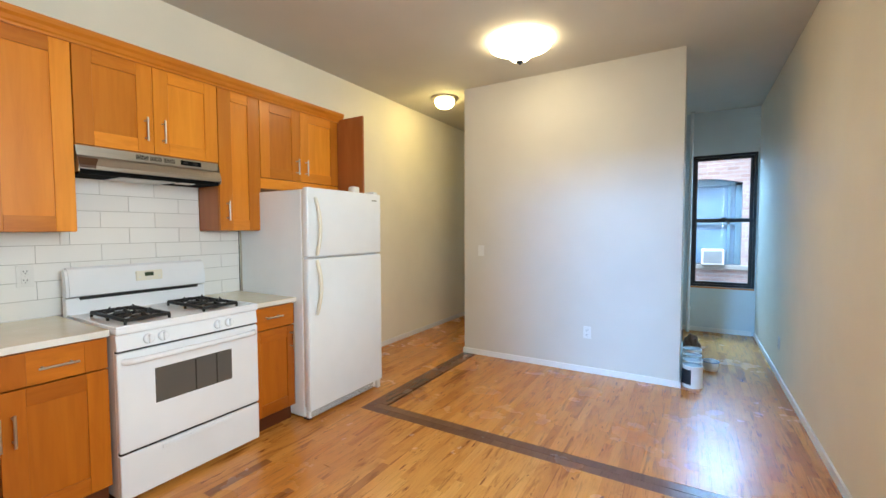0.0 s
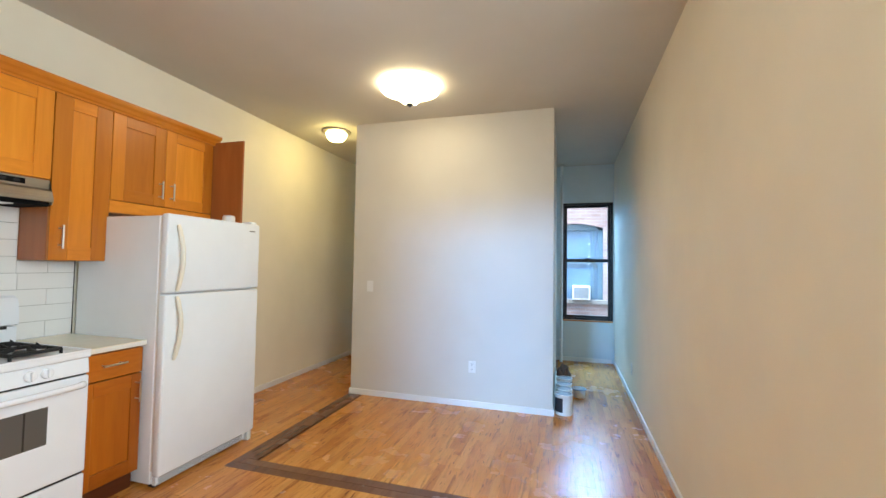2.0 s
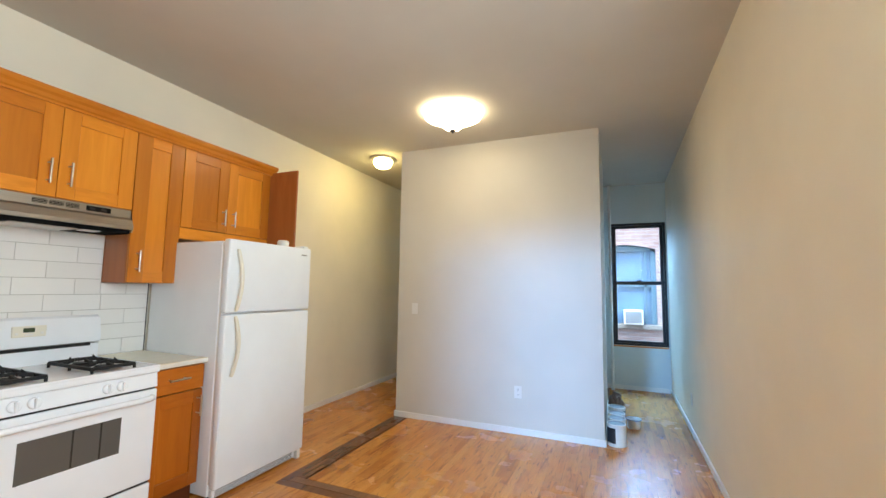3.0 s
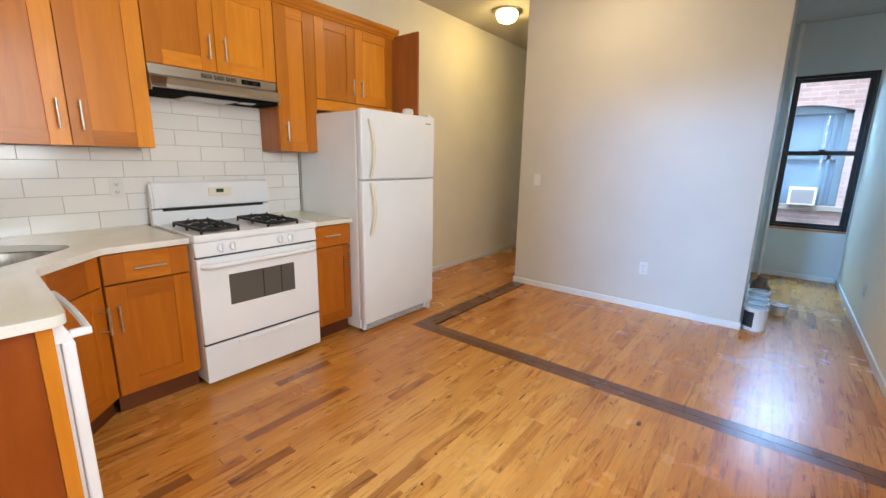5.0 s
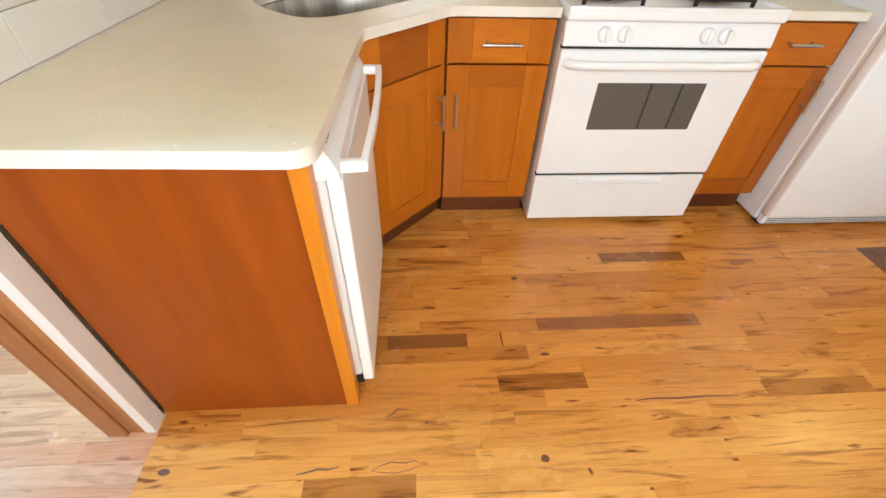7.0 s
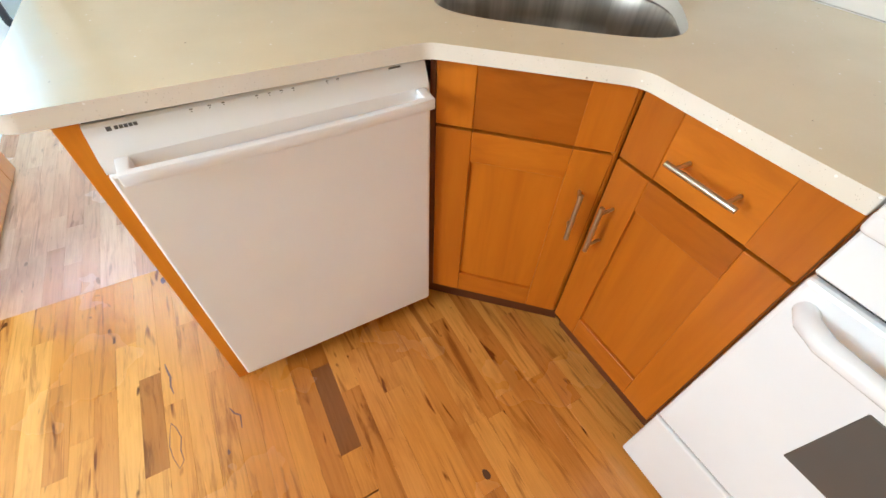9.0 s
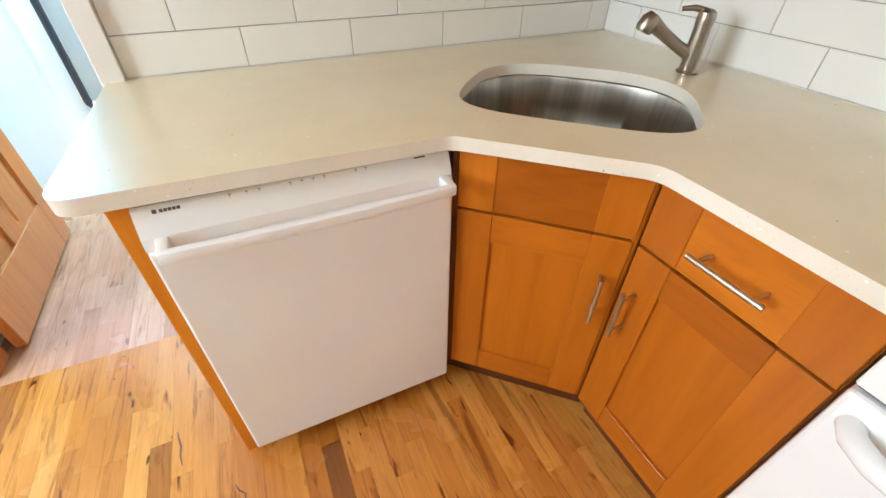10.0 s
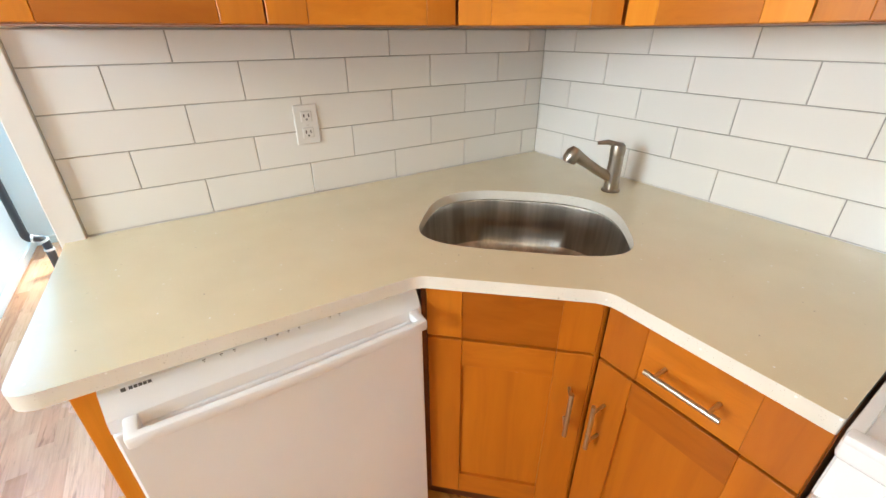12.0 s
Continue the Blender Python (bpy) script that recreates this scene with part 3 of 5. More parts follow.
# base cabinets
BFX = -2.408
c = thing("base_cabinet", pose(BFX, 0.632, 0, 0, 0, 90), "base cabinet in shade-darkened maple with a drawer over a door", "cabinet", "kitchen base cabinets")
w = 0.384
carcass(w, 0.105, 0.862, 0.64, c, SHADED_MAPLE_V, SHADED_MAPLE_V)
shaker("drawer_front", 0.0, w, 0.706, 0.857, c, (0.140, False, 0.192, 0.780), stile=0.09, drawer=True, upright=SHADED_MAPLE_V, level=SHADED_MAPLE_H)
shaker("door", 0.0, w, 0.112, 0.702, c, (0.14, True, 0.040, 0.537), stile=0.085, upright=SHADED_MAPLE_V, level=SHADED_MAPLE_H)
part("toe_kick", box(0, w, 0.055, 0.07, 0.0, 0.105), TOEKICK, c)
c = thing("base_cabinet", pose(BFX, 1.795, 0, 0, 0, 90), "narrow base cabinet in shade-darkened maple with a drawer over a door", "cabinet", "kitchen base cabinets")
w = 0.335
carcass(w, 0.105, 0.862, 0.64, c, SHADED_MAPLE_V, SHADED_MAPLE_V)
shaker("drawer_front", 0.0, w, 0.706, 0.857, c, (0.13, False, w * 0.45, 0.79), stile=0.0, drawer=True, upright=SHADED_MAPLE_V, level=SHADED_MAPLE_H)
shaker("door", 0.0, w, 0.112, 0.702, c, (0.13, True, w - 0.036, 0.60), stile=0.06, upright=SHADED_MAPLE_V, level=SHADED_MAPLE_H)
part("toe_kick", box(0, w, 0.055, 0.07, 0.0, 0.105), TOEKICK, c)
# diagonal sink base
sx0, sy0, sx1, sy1 = -2.120, 0.350, BFX, 0.624
sw = math.hypot(sx1 - sx0, sy1 - sy0)
sang = math.degrees(math.atan2(sy1 - sy0, sx1 - sx0))
c = thing("sink_cabinet", pose(sx0, sy0, 0, 0, 0, sang), "diagonal sink base cabinet in shade-darkened maple in the corner", "cabinet", "kitchen base cabinets")
shaker("false_drawer_front", 0.0, sw, 0.706, 0.857, c, None, stile=0.085, drawer=True, upright=SHADED_MAPLE_V, level=SHADED_MAPLE_H)
shaker("door", 0.0, sw, 0.112, 0.702, c, (0.14, True, sw - 0.044, 0.543), stile=0.085, upright=SHADED_MAPLE_V, level=SHADED_MAPLE_H)
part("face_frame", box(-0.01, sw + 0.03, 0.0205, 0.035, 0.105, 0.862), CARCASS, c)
part("corner_post", tube([(sw + 0.001, 0.012, 0.112), (sw + 0.001, 0.012, 0.857)], 0.009, 8), SHADED_MAPLE_V, c)
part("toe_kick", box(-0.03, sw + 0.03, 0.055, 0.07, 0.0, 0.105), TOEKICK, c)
part("filler", box(-0.012, 0.0, 0.003, 0.05, 0.105, 0.862), TOEKICK, c)
# end panel of the peninsula
panel = thing("end_panel", pose(0, 0, 0), "reddish cherry veneered end panel closing the counter run", "cabinet panel")
part("panel", box(-1.498, -1.4785, YS + 0.032, 0.286, 0.0, 0.864, 0.001), CHERRY, panel)
part("edge_strip", box(-1.511, -1.4745, 0.2865, 0.323, 0.0, 0.864, 0.0015), MAPLE_V, panel)


# ---- worktop with sink cutout ----
def sink_outline(k, grow=0.0):
    """D-shaped bowl: flat towards the room, rounded towards the corner."""
    c0, u, v = Vector((-2.474, 0.285)), Vector((-0.722, 0.692)), Vector((-0.692, -0.722))
    out = []
    for i in range(k):
        a = 2 * math.pi * i / k
        ca, sa = math.cos(a), math.sin(a)
        n = 2.9 if sa > 0 else 3.8
        du = math.copysign(abs(ca) ** (2 / n), ca) * (0.278 + grow)
        dv = math.copysign(abs(sa) ** (2 / n), sa) * ((0.250 if sa > 0 else 0.180) + grow)
        p = c0 + du * u + dv * v
        out.append((p.x, p.y))
    return out


def slab_with_hole(outer, hole, z0, z1):
    bm = bmesh.new()
    for z in (z1, z0):
        loops = []
        for pts in (outer, hole):
            vs = [bm.verts.new((x, y, z)) for x, y in pts]
            loops += [bm.edges.new((vs[i], vs[(i + 1) % len(vs)])) for i in range(len(vs))]
        bmesh.ops.triangle_fill(bm, edges=loops, use_beauty=True)
    bm.verts.ensure_lookup_table()
    n, start = len(outer) + len(hole), 0
    for pts in (outer, hole):
        m = len(pts)
        for i in range(m):
            a, b = start + i, start + (i + 1) % m
            bm.faces.new((bm.verts[a], bm.verts[b], bm.verts[n + b], bm.verts[n + a]))
        start += m
    return bm


outer = rounded([(-1.428, YS + 0.002), (-1.412, 0.352), (-2.090, 0.375), (-2.380, 0.642), (-2.380, 1.016), (XW + 0.002, 1.016), (XW + 0.002, YS + 0.002)], [0, 0.05, 0.06, 0.07, 0.004, 0, 0])
worktop = thing("worktop", pose(0, 0, 0), "beige speckled quartz worktop with rounded corners", "worktop")
top = part("slab", slab_with_hole(outer, sink_outline(56), 0.867, 0.898), [QUARTZ, QUARTZ_EDGE], worktop, smooth=True)
part("sealant", box(XW + 0.03, -1.4715, YS + 0.0132, YS + 0.0165, 0.8982, 0.9000), PLASTIC, worktop, "white sealant line")
part("sealant", box(XW + 0.0132, XW + 0.0165, -0.25, 1.012, 0.8982, 0.9000), PLASTIC, worktop, "white sealant line")
bev = top.modifiers.new("edge", "BEVEL")
bev.width, bev.segments, bev.limit_method, bev.angle_limit = 0.005, 2, "ANGLE", radians(50)
worktop = thing("worktop", pose(0, 0, 0), "small beige quartz worktop beside the stove", "worktop")
part("sealant", box(XW + 0.0132, XW + 0.0165, 1.796, 2.13, 0.8982, 0.9000), PLASTIC, worktop, "white sealant line")
part("slab", box(XW + 0.002, -2.384, 1.793, 2.136, 0.867, 0.898, 0.004, seg=2), [QUARTZ, QUARTZ_EDGE], worktop)

for ob in [o for o in scene.objects if o.name.startswith("slab")]:
    for face in ob.data.polygons:
        face.material_index = 1 if abs(face.normal.z) < 0.3 else 0

# sink bowl
bm = bmesh.new()
K = 56
levels = [(0.006, 0.8655), (0.004, 0.859), (0.0, 0.785), (-0.008, 0.715), (-0.030, 0.692), (-0.075, 0.684), (-0.145, 0.680)]
rings = [[bm.verts.new((x, y, z)) for x, y in sink_outline(K, g)] for g, z in levels]
for a, b in zip(rings, rings[1:]):
    for k in range(K):
        bm.faces.new((a[k], a[(k + 1) % K], b[(k + 1) % K], b[k]))
bm.faces.new(rings[-1])
sink = thing("sink", pose(0, 0, 0), "brushed stainless steel undermount sink bowl", "sink")
ob = part("bowl", bm, SINK_STEEL, sink, smooth=True)
sol = ob.modifiers.new("sheet", "SOLIDIFY")
sol.thickness, sol.offset = 0.0015, 1
part("drain", lathe([(0.0, 0.683), (0.02, 0.682), (0.040, 0.684), (0.044, 0.6815)], 24, (-2.46, 0.31, 0)), NICKEL, sink, smooth=True)

# faucet
fx, fy, fz = -2.892, 0.254, 0.8985
fau = thing("faucet", pose(fx, fy, fz), "brushed nickel pull-out kitchen faucet with a side spout", "faucet")
part("base_ring", lathe([(0, 0), (0.029, 0), (0.030, 0.004), (0.026, 0.009), (0, 0.009)], 28), FAUCET, fau, smooth=True)
part("body", lathe([(0, 0.009), (0.0235, 0.009), (0.0225, 0.06), (0.0215, 0.118), (0, 0.118)], 28), FAUCET, fau, smooth=True)
part("cap", lathe([(0, 0.119), (0.0225, 0.119), (0.0235, 0.135), (0.021, 0.150), (0.012, 0.157), (0, 0.158)], 28), FAUCET, fau, smooth=True)
part("lever", tube([(0.0, 0.0, 0.150), (0.022, -0.026, 0.157), (0.045, -0.046, 0.153)], [0.009, 0.008, 0.0055], 10), FAUCET, fau, smooth=True)
part("spout", tube([(0.008, -0.004, 0.045), (0.045, -0.028, 0.068), (0.085, -0.052, 0.098), (0.118, -0.072, 0.124)], [0.017, 0.0155, 0.0165, 0.021], 20), FAUCET, fau, smooth=True)
part("spray_head", tube([(0.112, -0.068, 0.142), (0.119, -0.072, 0.128), (0.127, -0.077, 0.108), (0.130, -0.079, 0.098)], [0.014, 0.024, 0.0245, 0.021], 20), FAUCET, fau, smooth=True)


# ---- stove ----
stove = thing("stove", pose(-2.345, 1.024, 0, 0, 0, 90), "white enamel gas stove with four burners and oven window", "stove")
SW = 0.767
part("body", box(0.004, SW - 0.004, 0.034, 0.650, 0.03, 0.866, 0.003), ENAMEL, stove)
for px in (0.05, SW - 0.05):
    for py in (0.09, 0.62):
        part("foot", lathe([(0, 0), (0.018, 0), (0.018, 0.03), (0, 0.03)], 12, (px, py, 0)), GAP, stove)
dr = part("drawer", box(0.002, SW - 0.002, 0.0, 0.032, 0.032, 0.260, 0.006, seg=2), ENAMEL, stove)
part("drawer_pull", box(0.19, SW - 0.19, -0.009, 0.004, 0.222, 0.244, 0.006, seg=2), ENAMEL, dr)
od = part("oven_door", box(0.002, SW - 0.002, -0.004, 0.032, 0.274, 0.776, 0.008, seg=2), ENAMEL, stove)
part("oven_window", box(0.166, 0.586, -0.0062, 0.01, 0.479, 0.663, 0.0018), OVEN_GLASS, od, "dark grey oven window glass")
# dark bars on the glass, painted in place of reflections
for px in (0.372, 0.492):
    part("reflected_bar", box(px - 0.004, px + 0.004, -0.0068, 0.0, 0.482, 0.660, 0.0003), OVEN_REFLECTION, od)
bm = tube([(0.030, -0.002, 0.732), (0.044, -0.026, 0.734), (0.075, -0.043, 0.736), (0.14, -0.046, 0.736), (SW - 0.14, -0.046, 0.736), (SW - 0.075, -0.043, 0.736), (SW - 0.044, -0.026, 0.734), (SW - 0.030, -0.002, 0.732)], [0.016, 0.0165, 0.016, 0.0145, 0.0145, 0.016, 0.0165, 0.016], 14)
part("oven_handle", bm, ENAMEL, od, smooth=True)
part("door_gap", box(0.006, SW - 0.006, 0.012, 0.033, 0.260, 0.274), GAP, stove)
part("panel_gap", box(0.006, SW - 0.006, 0.012, 0.033, 0.776, 0.787), GAP, stove)
bm = bmesh.new()
prof = [(-0.004, 0.787), (0.006, 0.866), (0.034, 0.866), (0.034, 0.787)]
for px in (0.002, SW - 0.002):
    for y, z in prof:
        bm.verts.new((px, y, z))
bm.verts.ensure_lookup_table()
vs = bm.verts
bm.faces.new([vs[i] for i in range(4)]), bm.faces.new([vs[i] for i in range(4, 8)])
for i in range(4):
    bm.faces.new((vs[i], vs[(i + 1) % 4], vs[4 + (i + 1) % 4], vs[4 + i]))
bmesh.ops.bevel(bm, geom=bm.edges[:], offset=0.003, segments=1, affect="EDGES")
cp = part("control_panel", bm, ENAMEL, stove)
for px in (0.143, 0.212, 0.508, 0.575):
    k = part("knob", tube([(px, 0.0, 0.826), (px, -0.012, 0.8275), (px, -0.016, 0.828)], [0.026, 0.0245, 0.020], 24), ENAMEL, cp, smooth=True)
    part("grip", box(px - 0.006, px + 0.006, -0.030, -0.012, 0.806, 0.850, 0.003), ENAMEL, k)
# cooktop with raised rim
bm = box(-0.001, SW + 0.001, -0.012, 0.605, 0.868, 0.904, 0.009, seg=3)
ct = part("cooktop", bm, ENAMEL, stove, smooth=True)
part("rim", box(0.0, SW, -0.0125, 0.012, 0.896, 0.912, 0.005, seg=2), ENAMEL, ct, smooth=True)
part("rim", box(-0.0012, 0.014, 0.0, 0.588, 0.896, 0.911, 0.005, seg=2), ENAMEL, ct, smooth=True)
part("rim", box(SW - 0.014, SW + 0.0012, 0.0, 0.588, 0.896, 0.911, 0.005, seg=2), ENAMEL, ct, smooth=True)
bg = part("backguard", box(0.0, SW, 0.592, 0.650, 0.890, 0.998, 0.008, seg=2), ENAMEL, stove)
bm = bmesh.new()
prof = [(0.600, 1.004), (0.574, 1.010), (0.568, 1.030), (0.580, 1.130), (0.592, 1.162), (0.614, 1.174), (0.642, 1.168), (0.650, 1.148), (0.650, 1.004)]
rings = []
for px in (0.0, SW):
    rings.append([bm.verts.new((px, y, z)) for y, z in prof])
for i in range(len(prof)):
    j = (i + 1) % len(prof)
    bm.faces.new((rings[0][i], rings[0][j], rings[1][j], rings[1][i]))
bm.faces.new(rings[0]), bm.faces.new(rings[1])
bmesh.ops.bevel(bm, geom=[e for e in bm.edges if abs(e.verts[0].co.x - e.verts[1].co.x) < 1e-6 and (e.verts[0].co.z > 1.02 or e.verts[1].co.z > 1.02)], offset=0.012, segments=2, affect="EDGES")
hood_b = part("backguard_cap", bm, ENAMEL, stove, smooth=True)
part("vent_slot", box(0.06, SW - 0.05, 0.589, 0.60, 0.986, 1.0035), GAP, bg)
pn = part("clock_panel", box(0.335, 0.485, 0.5695, 0.60, 1.068, 1.128, 0.003), IVORY, hood_b, "ivory clock panel with a dark display")
part("display", box(0.382, 0.432, 0.567, 0.58, 1.094, 1.118, 0.001), DISPLAY, stove)
for px in (0.355, 0.465):
    part("clock_button", box(px - 0.007, px + 0.007, 0.5675, 0.58, 1.082, 1.094, 0.001), PLASTIC, stove)
part("clock_button", box(0.39, 0.426, 0.5675, 0.58, 1.076, 1.085, 0.001), PLASTIC, stove)


def bar(a, b, w, h, bm):
    """A flat cast bar between two points."""
    a, b = Vector(a), Vector(b)
    d = (b - a).normalized()
    s = Vector((-d.y, d.x, 0)) * w / 2
    up = Vector((0, 0, h))
    own = bmesh.new()
    v = [own.verts.new(p) for p in (a - s, a + s, b + s, b - s, a - s + up, a + s + up, b + s + up, b - s + up)]
    for f in ((0, 3, 2, 1), (4, 5, 6, 7), (0, 1, 5, 4), (1, 2, 6, 5), (2, 3, 7, 6), (3, 0, 4, 7)):
        own.faces.new([v[i] for i in f])
    bmesh.ops.bevel(own, geom=own.edges[:], offset=0.0018, segments=1, affect="EDGES")
    return merge(bm, own)


def grate(x0, x1, y0, y1):
    """Two long rails, three cross bars and four raised fingers over each burner."""
    bm = bmesh.new()
    z, w, h = 0.920, 0.014, 0.017
    ym, cx = (y0 + y1) / 2, (x0 + x1) / 2
    for a, b in (((x0, y0), (x0, y1)), ((x1, y0), (x1, y1)), ((x0, y0), (x1, y0)), ((x0, ym), (x1, ym)), ((x0, y1), (x1, y1))):
        bar((*a, z), (*b, z), w, h, bm)
    for cy, reach in (((y0 + ym) / 2, (y1 - y0) / 4), ((ym + y1) / 2, (y1 - y0) / 4)):
        for dx, dy in ((1, 0), (-1, 0), (0, 1), (0, -1)):
            far = (x1 - x0) / 2 if dx else reach
            p = [(cx + dx * k, cy + dy * k, zz) for k, zz in ((far, z), (far * 0.72, z + 0.004), (0.034, z + 0.012))]
            bar(p[0], p[1], 0.014, 0.018, bm)
            bar(p[1], p[2], 0.013, 0.018, bm)
        for dx in (-1, 1):
            tip = cx + dx * (x1 - x0) * 0.36
            bar((tip, cy, z + 0.008), (tip - dx * 0.022, cy, z + 0.030), 0.011, 0.014, bm)
    for px in (x0, x1):
        for py in (y0, ym, y1):
            box(px - 0.006, px + 0.006, py - 0.006, py + 0.006, 0.903, z + 0.01, 0.002, bm)
    return part("grate", bm, IRON, stove, "black cast iron grate")


for gx in (0.064, 0.456):
    grate(gx, gx + 0.205, 0.050, 0.450)
    for py in (0.150, 0.350):
        cx = gx + 0.1025
        bo = part("burner_bowl", lathe([(0.0, 0.9055), (0.045, 0.9055), (0.078, 0.908), (0.084, 0.9055)], 28, (cx, py, 0)), ALU, stove, smooth=True)
        part("burner_cap", lathe([(0, 0.905), (0.040, 0.905), (0.042, 0.918), (0.034, 0.927), (0.0, 0.929)], 24, (cx, py, 0)), IRON, bo, smooth=True)

# ---- refrigerator ----
fridge = thing("refrigerator", pose(-2.262, 2.142, 0, 0, 0, 90), "white top-freezer refrigerator with curved handles", "refrigerator")
FW = 0.802
part("body", box(0.003, FW - 0.003, 0.068, 0.775, 0.02, 1.671, 0.008, seg=2), FRIDGE_WHITE, fridge)
part("gasket", box(0.006, FW - 0.006, 0.052, 0.07, 0.10, 1.664), PLASTIC, fridge)
fd = part("freezer_door", box(0.0, FW, 0.0, 0.054, 1.186, 1.684, 0.012, seg=3), FRIDGE_WHITE, fridge, smooth=True)
ld = part("lower_door", box(0.0, FW, 0.0, 0.054, 0.072, 1.176, 0.012, seg=3), FRIDGE_WHITE, fridge, smooth=True)


def fridge_pull(z0, z1, parent, fix_low):
    """A long bowed grip, fixed at both ends."""
    n, pts, rad = 16, [], []
    for i in range(n + 1):
        u = i / n
        out_by = 0.042 * math.sin(math.pi * (0.12 + 0.82 * u)) if fix_low else 0.042 * math.sin(math.pi * (0.06 + 0.82 * u))
        pts.append((0.066 + 0.014 * math.sin(math.pi * u), -out_by, z0 + (z1 - z0) * u))
        rad.append(0.0135 if 0 < i < n else 0.010)
    part("handle", tube(pts, rad, 12), IVORY, parent, "bowed ivory white handle", smooth=True)


fridge_pull(1.198, 1.616, fd, True)
fridge_pull(0.770, 1.165, ld, False)
part("badge", box(FW - 0.115, FW - 0.055, -0.0012, 0.004, 1.622, 1.630), RUBBER, fd)
gr = part("toe_grille", box(0.01, FW - 0.06, 0.03, 0.06, 0.018, 0.066, 0.002), FRIDGE_WHITE, fridge)
for k in range(4):
    part("slot", box(0.03, FW - 0.09, 0.0285, 0.04, 0.024 + 0.0105 * k, 0.029 + 0.0105 * k), RUBBER, gr)
part("roller_bracket", box(FW - 0.05, FW - 0.012, 0.012, 0.10, 0.0, 0.066, 0.004), PLASTIC, fridge)
part("foot", box(0.02, 0.06, 0.05, 0.10, 0.0, 0.022), GAP, fridge)
part("hinge_cover", box(FW - 0.075, FW - 0.02, 0.015, 0.12, 1.672, 1.704, 0.008, seg=2), FRIDGE_WHITE, fridge)
tagged(finish("jar_lid", lathe([(0, 0), (0.043, 0), (0.045, 0.012), (0.045, 0.052), (0.040, 0.064), (0.030, 0.068), (0, 0.068)], 24, (-2.365, 2.725, 1.671)), PLASTIC, smooth=True), "small round white plastic cap on the refrigerator", "cap")

# ---- range hood ----
hood = thing("range_hood", pose(WFX, 1.047, 0, 0, 0, 90), "brushed steel under-cabinet range hood with vents", "range hood")
HW = 0.781
prof = [(0.004, 1.843), (0.004, 1.792), (-0.018, 1.778), (-0.034, 1.736), (-0.034, 1.716), (-0.030, 1.714), (-0.020, 1.716), (0.258, 1.716), (0.260, 1.843)]
bm = bmesh.new()
rings = [[bm.verts.new((px, y, z)) for y, z in prof] for px in (0.0, HW)]
for i in range(len(prof)):
    j = (i + 1) % len(prof)
    bm.faces.new((rings[0][i], rings[0][j], rings[1][j], rings[1][i]))
bm.faces.new(rings[0]), bm.faces.new(rings[1])
bmesh.ops.triangulate(bm, faces=[f for f in bm.faces if len(f.verts) > 4])
part("shell", bm, HOOD_STEEL, hood)
# brown plate that paints a reflection of the cabinets on the visor
own = bmesh.new()
front = [(0.002, -0.0195, 1.777), (0.092, -0.0195, 1.777), (0.076, -0.0357, 1.735), (0.076, -0.0357, 1.719), (0.002, -0.0357, 1.719), (0.002, -0.0357, 1.735)]
a = [own.verts.new(p) for p in front]
b = [own.verts.new((x, y + 0.010, z)) for x, y, z in front]
for f in ((0, 1, 2, 5), (5, 2, 3, 4)):
    own.faces.new([a[i] for i in f]), own.faces.new([b[i] for i in f])
for i in range(6):
    own.faces.new((a[i], a[(i + 1) % 6], b[(i + 1) % 6], b[i]))
part("visor_reflection", own, HOOD_REFLECTION, hood, "brown patch, the cabinet's reflection painted on the visor")
part("side_lip", box(0.0, 0.006, -0.028, 0.256, 1.70, 1.717), HOOD_STEEL, hood)
part("side_lip", box(HW - 0.006, HW, -0.028, 0.256, 1.70, 1.717), HOOD_STEEL, hood)
part("underside", box(0.008, HW - 0.008, -0.012, 0.254, 1.690, 1.7155), HOOD_DARK, hood, "black underside")
part("filter", box(0.20, 0.50, -0.004, 0.235, 1.684, 1.6895, 0.002), ALU, hood, "grey mesh filter")
part("lamp_lens", box(0.53, 0.62, 0.0, 0.08, 1.685, 1.6895, 0.002), PLASTIC, hood)
for k in range(3):
    vt = part("vent", box(0.285 + 0.075 * k, 0.350 + 0.075 * k, 0.0025, 0.01, 1.806, 1.832), HOOD_DARK, hood)
    for q in range(3):
        part("louvre", box(0.286 + 0.075 * k, 0.349 + 0.075 * k, 0.0005, 0.006, 1.809 + 0.0085 * q, 1.812 + 0.0085 * q), HOOD_STEEL, vt)
sp = part("switch_panel", box(0.535, 0.665, 0.0015, 0.008, 1.804, 1.834, 0.001), HOOD_DARK, hood, "black switch strip")
for px in (0.565, 0.625):
    part("switch", box(px - 0.014, px + 0.014, -0.0025, 0.003, 1.812, 1.826, 0.001), IRON, sp)

# ---- dishwasher ----
dish = thing("dishwasher", pose(-1.514, 0.372, 0, 0, 0, 180), "white built-in dishwasher with a bowed bar handle", "dishwasher")
DW = 0.584
part("tub", box(0.008, DW - 0.008, 0.06, 0.60, 0.10, 0.85), PLASTIC, dish)
part("inner_frame", box(0.003, DW - 0.003, 0.034, 0.058, 0.10, 0.782, 0.004), PLASTIC, dish)
dd = part("door", box(0.0, DW, 0.0, 0.032, 0.076, 0.782, 0.006, seg=2), DISH_WHITE, dish)
bm = bmesh.new()
prof = [(0.004, 0.783), (0.008, 0.806), (0.029, 0.8505), (0.034, 0.854), (0.055, 0.854), (0.055, 0.783)]
rings = [[bm.verts.new((px, y, z)) for y, z in prof] for px in (0.0, DW)]
for k in range(len(prof)):
    q = (k + 1) % len(prof)
    bm.faces.new((rings[0][k], rings[0][q], rings[1][q], rings[1][k]))
bm.faces.new(rings[0]), bm.faces.new(rings[1])
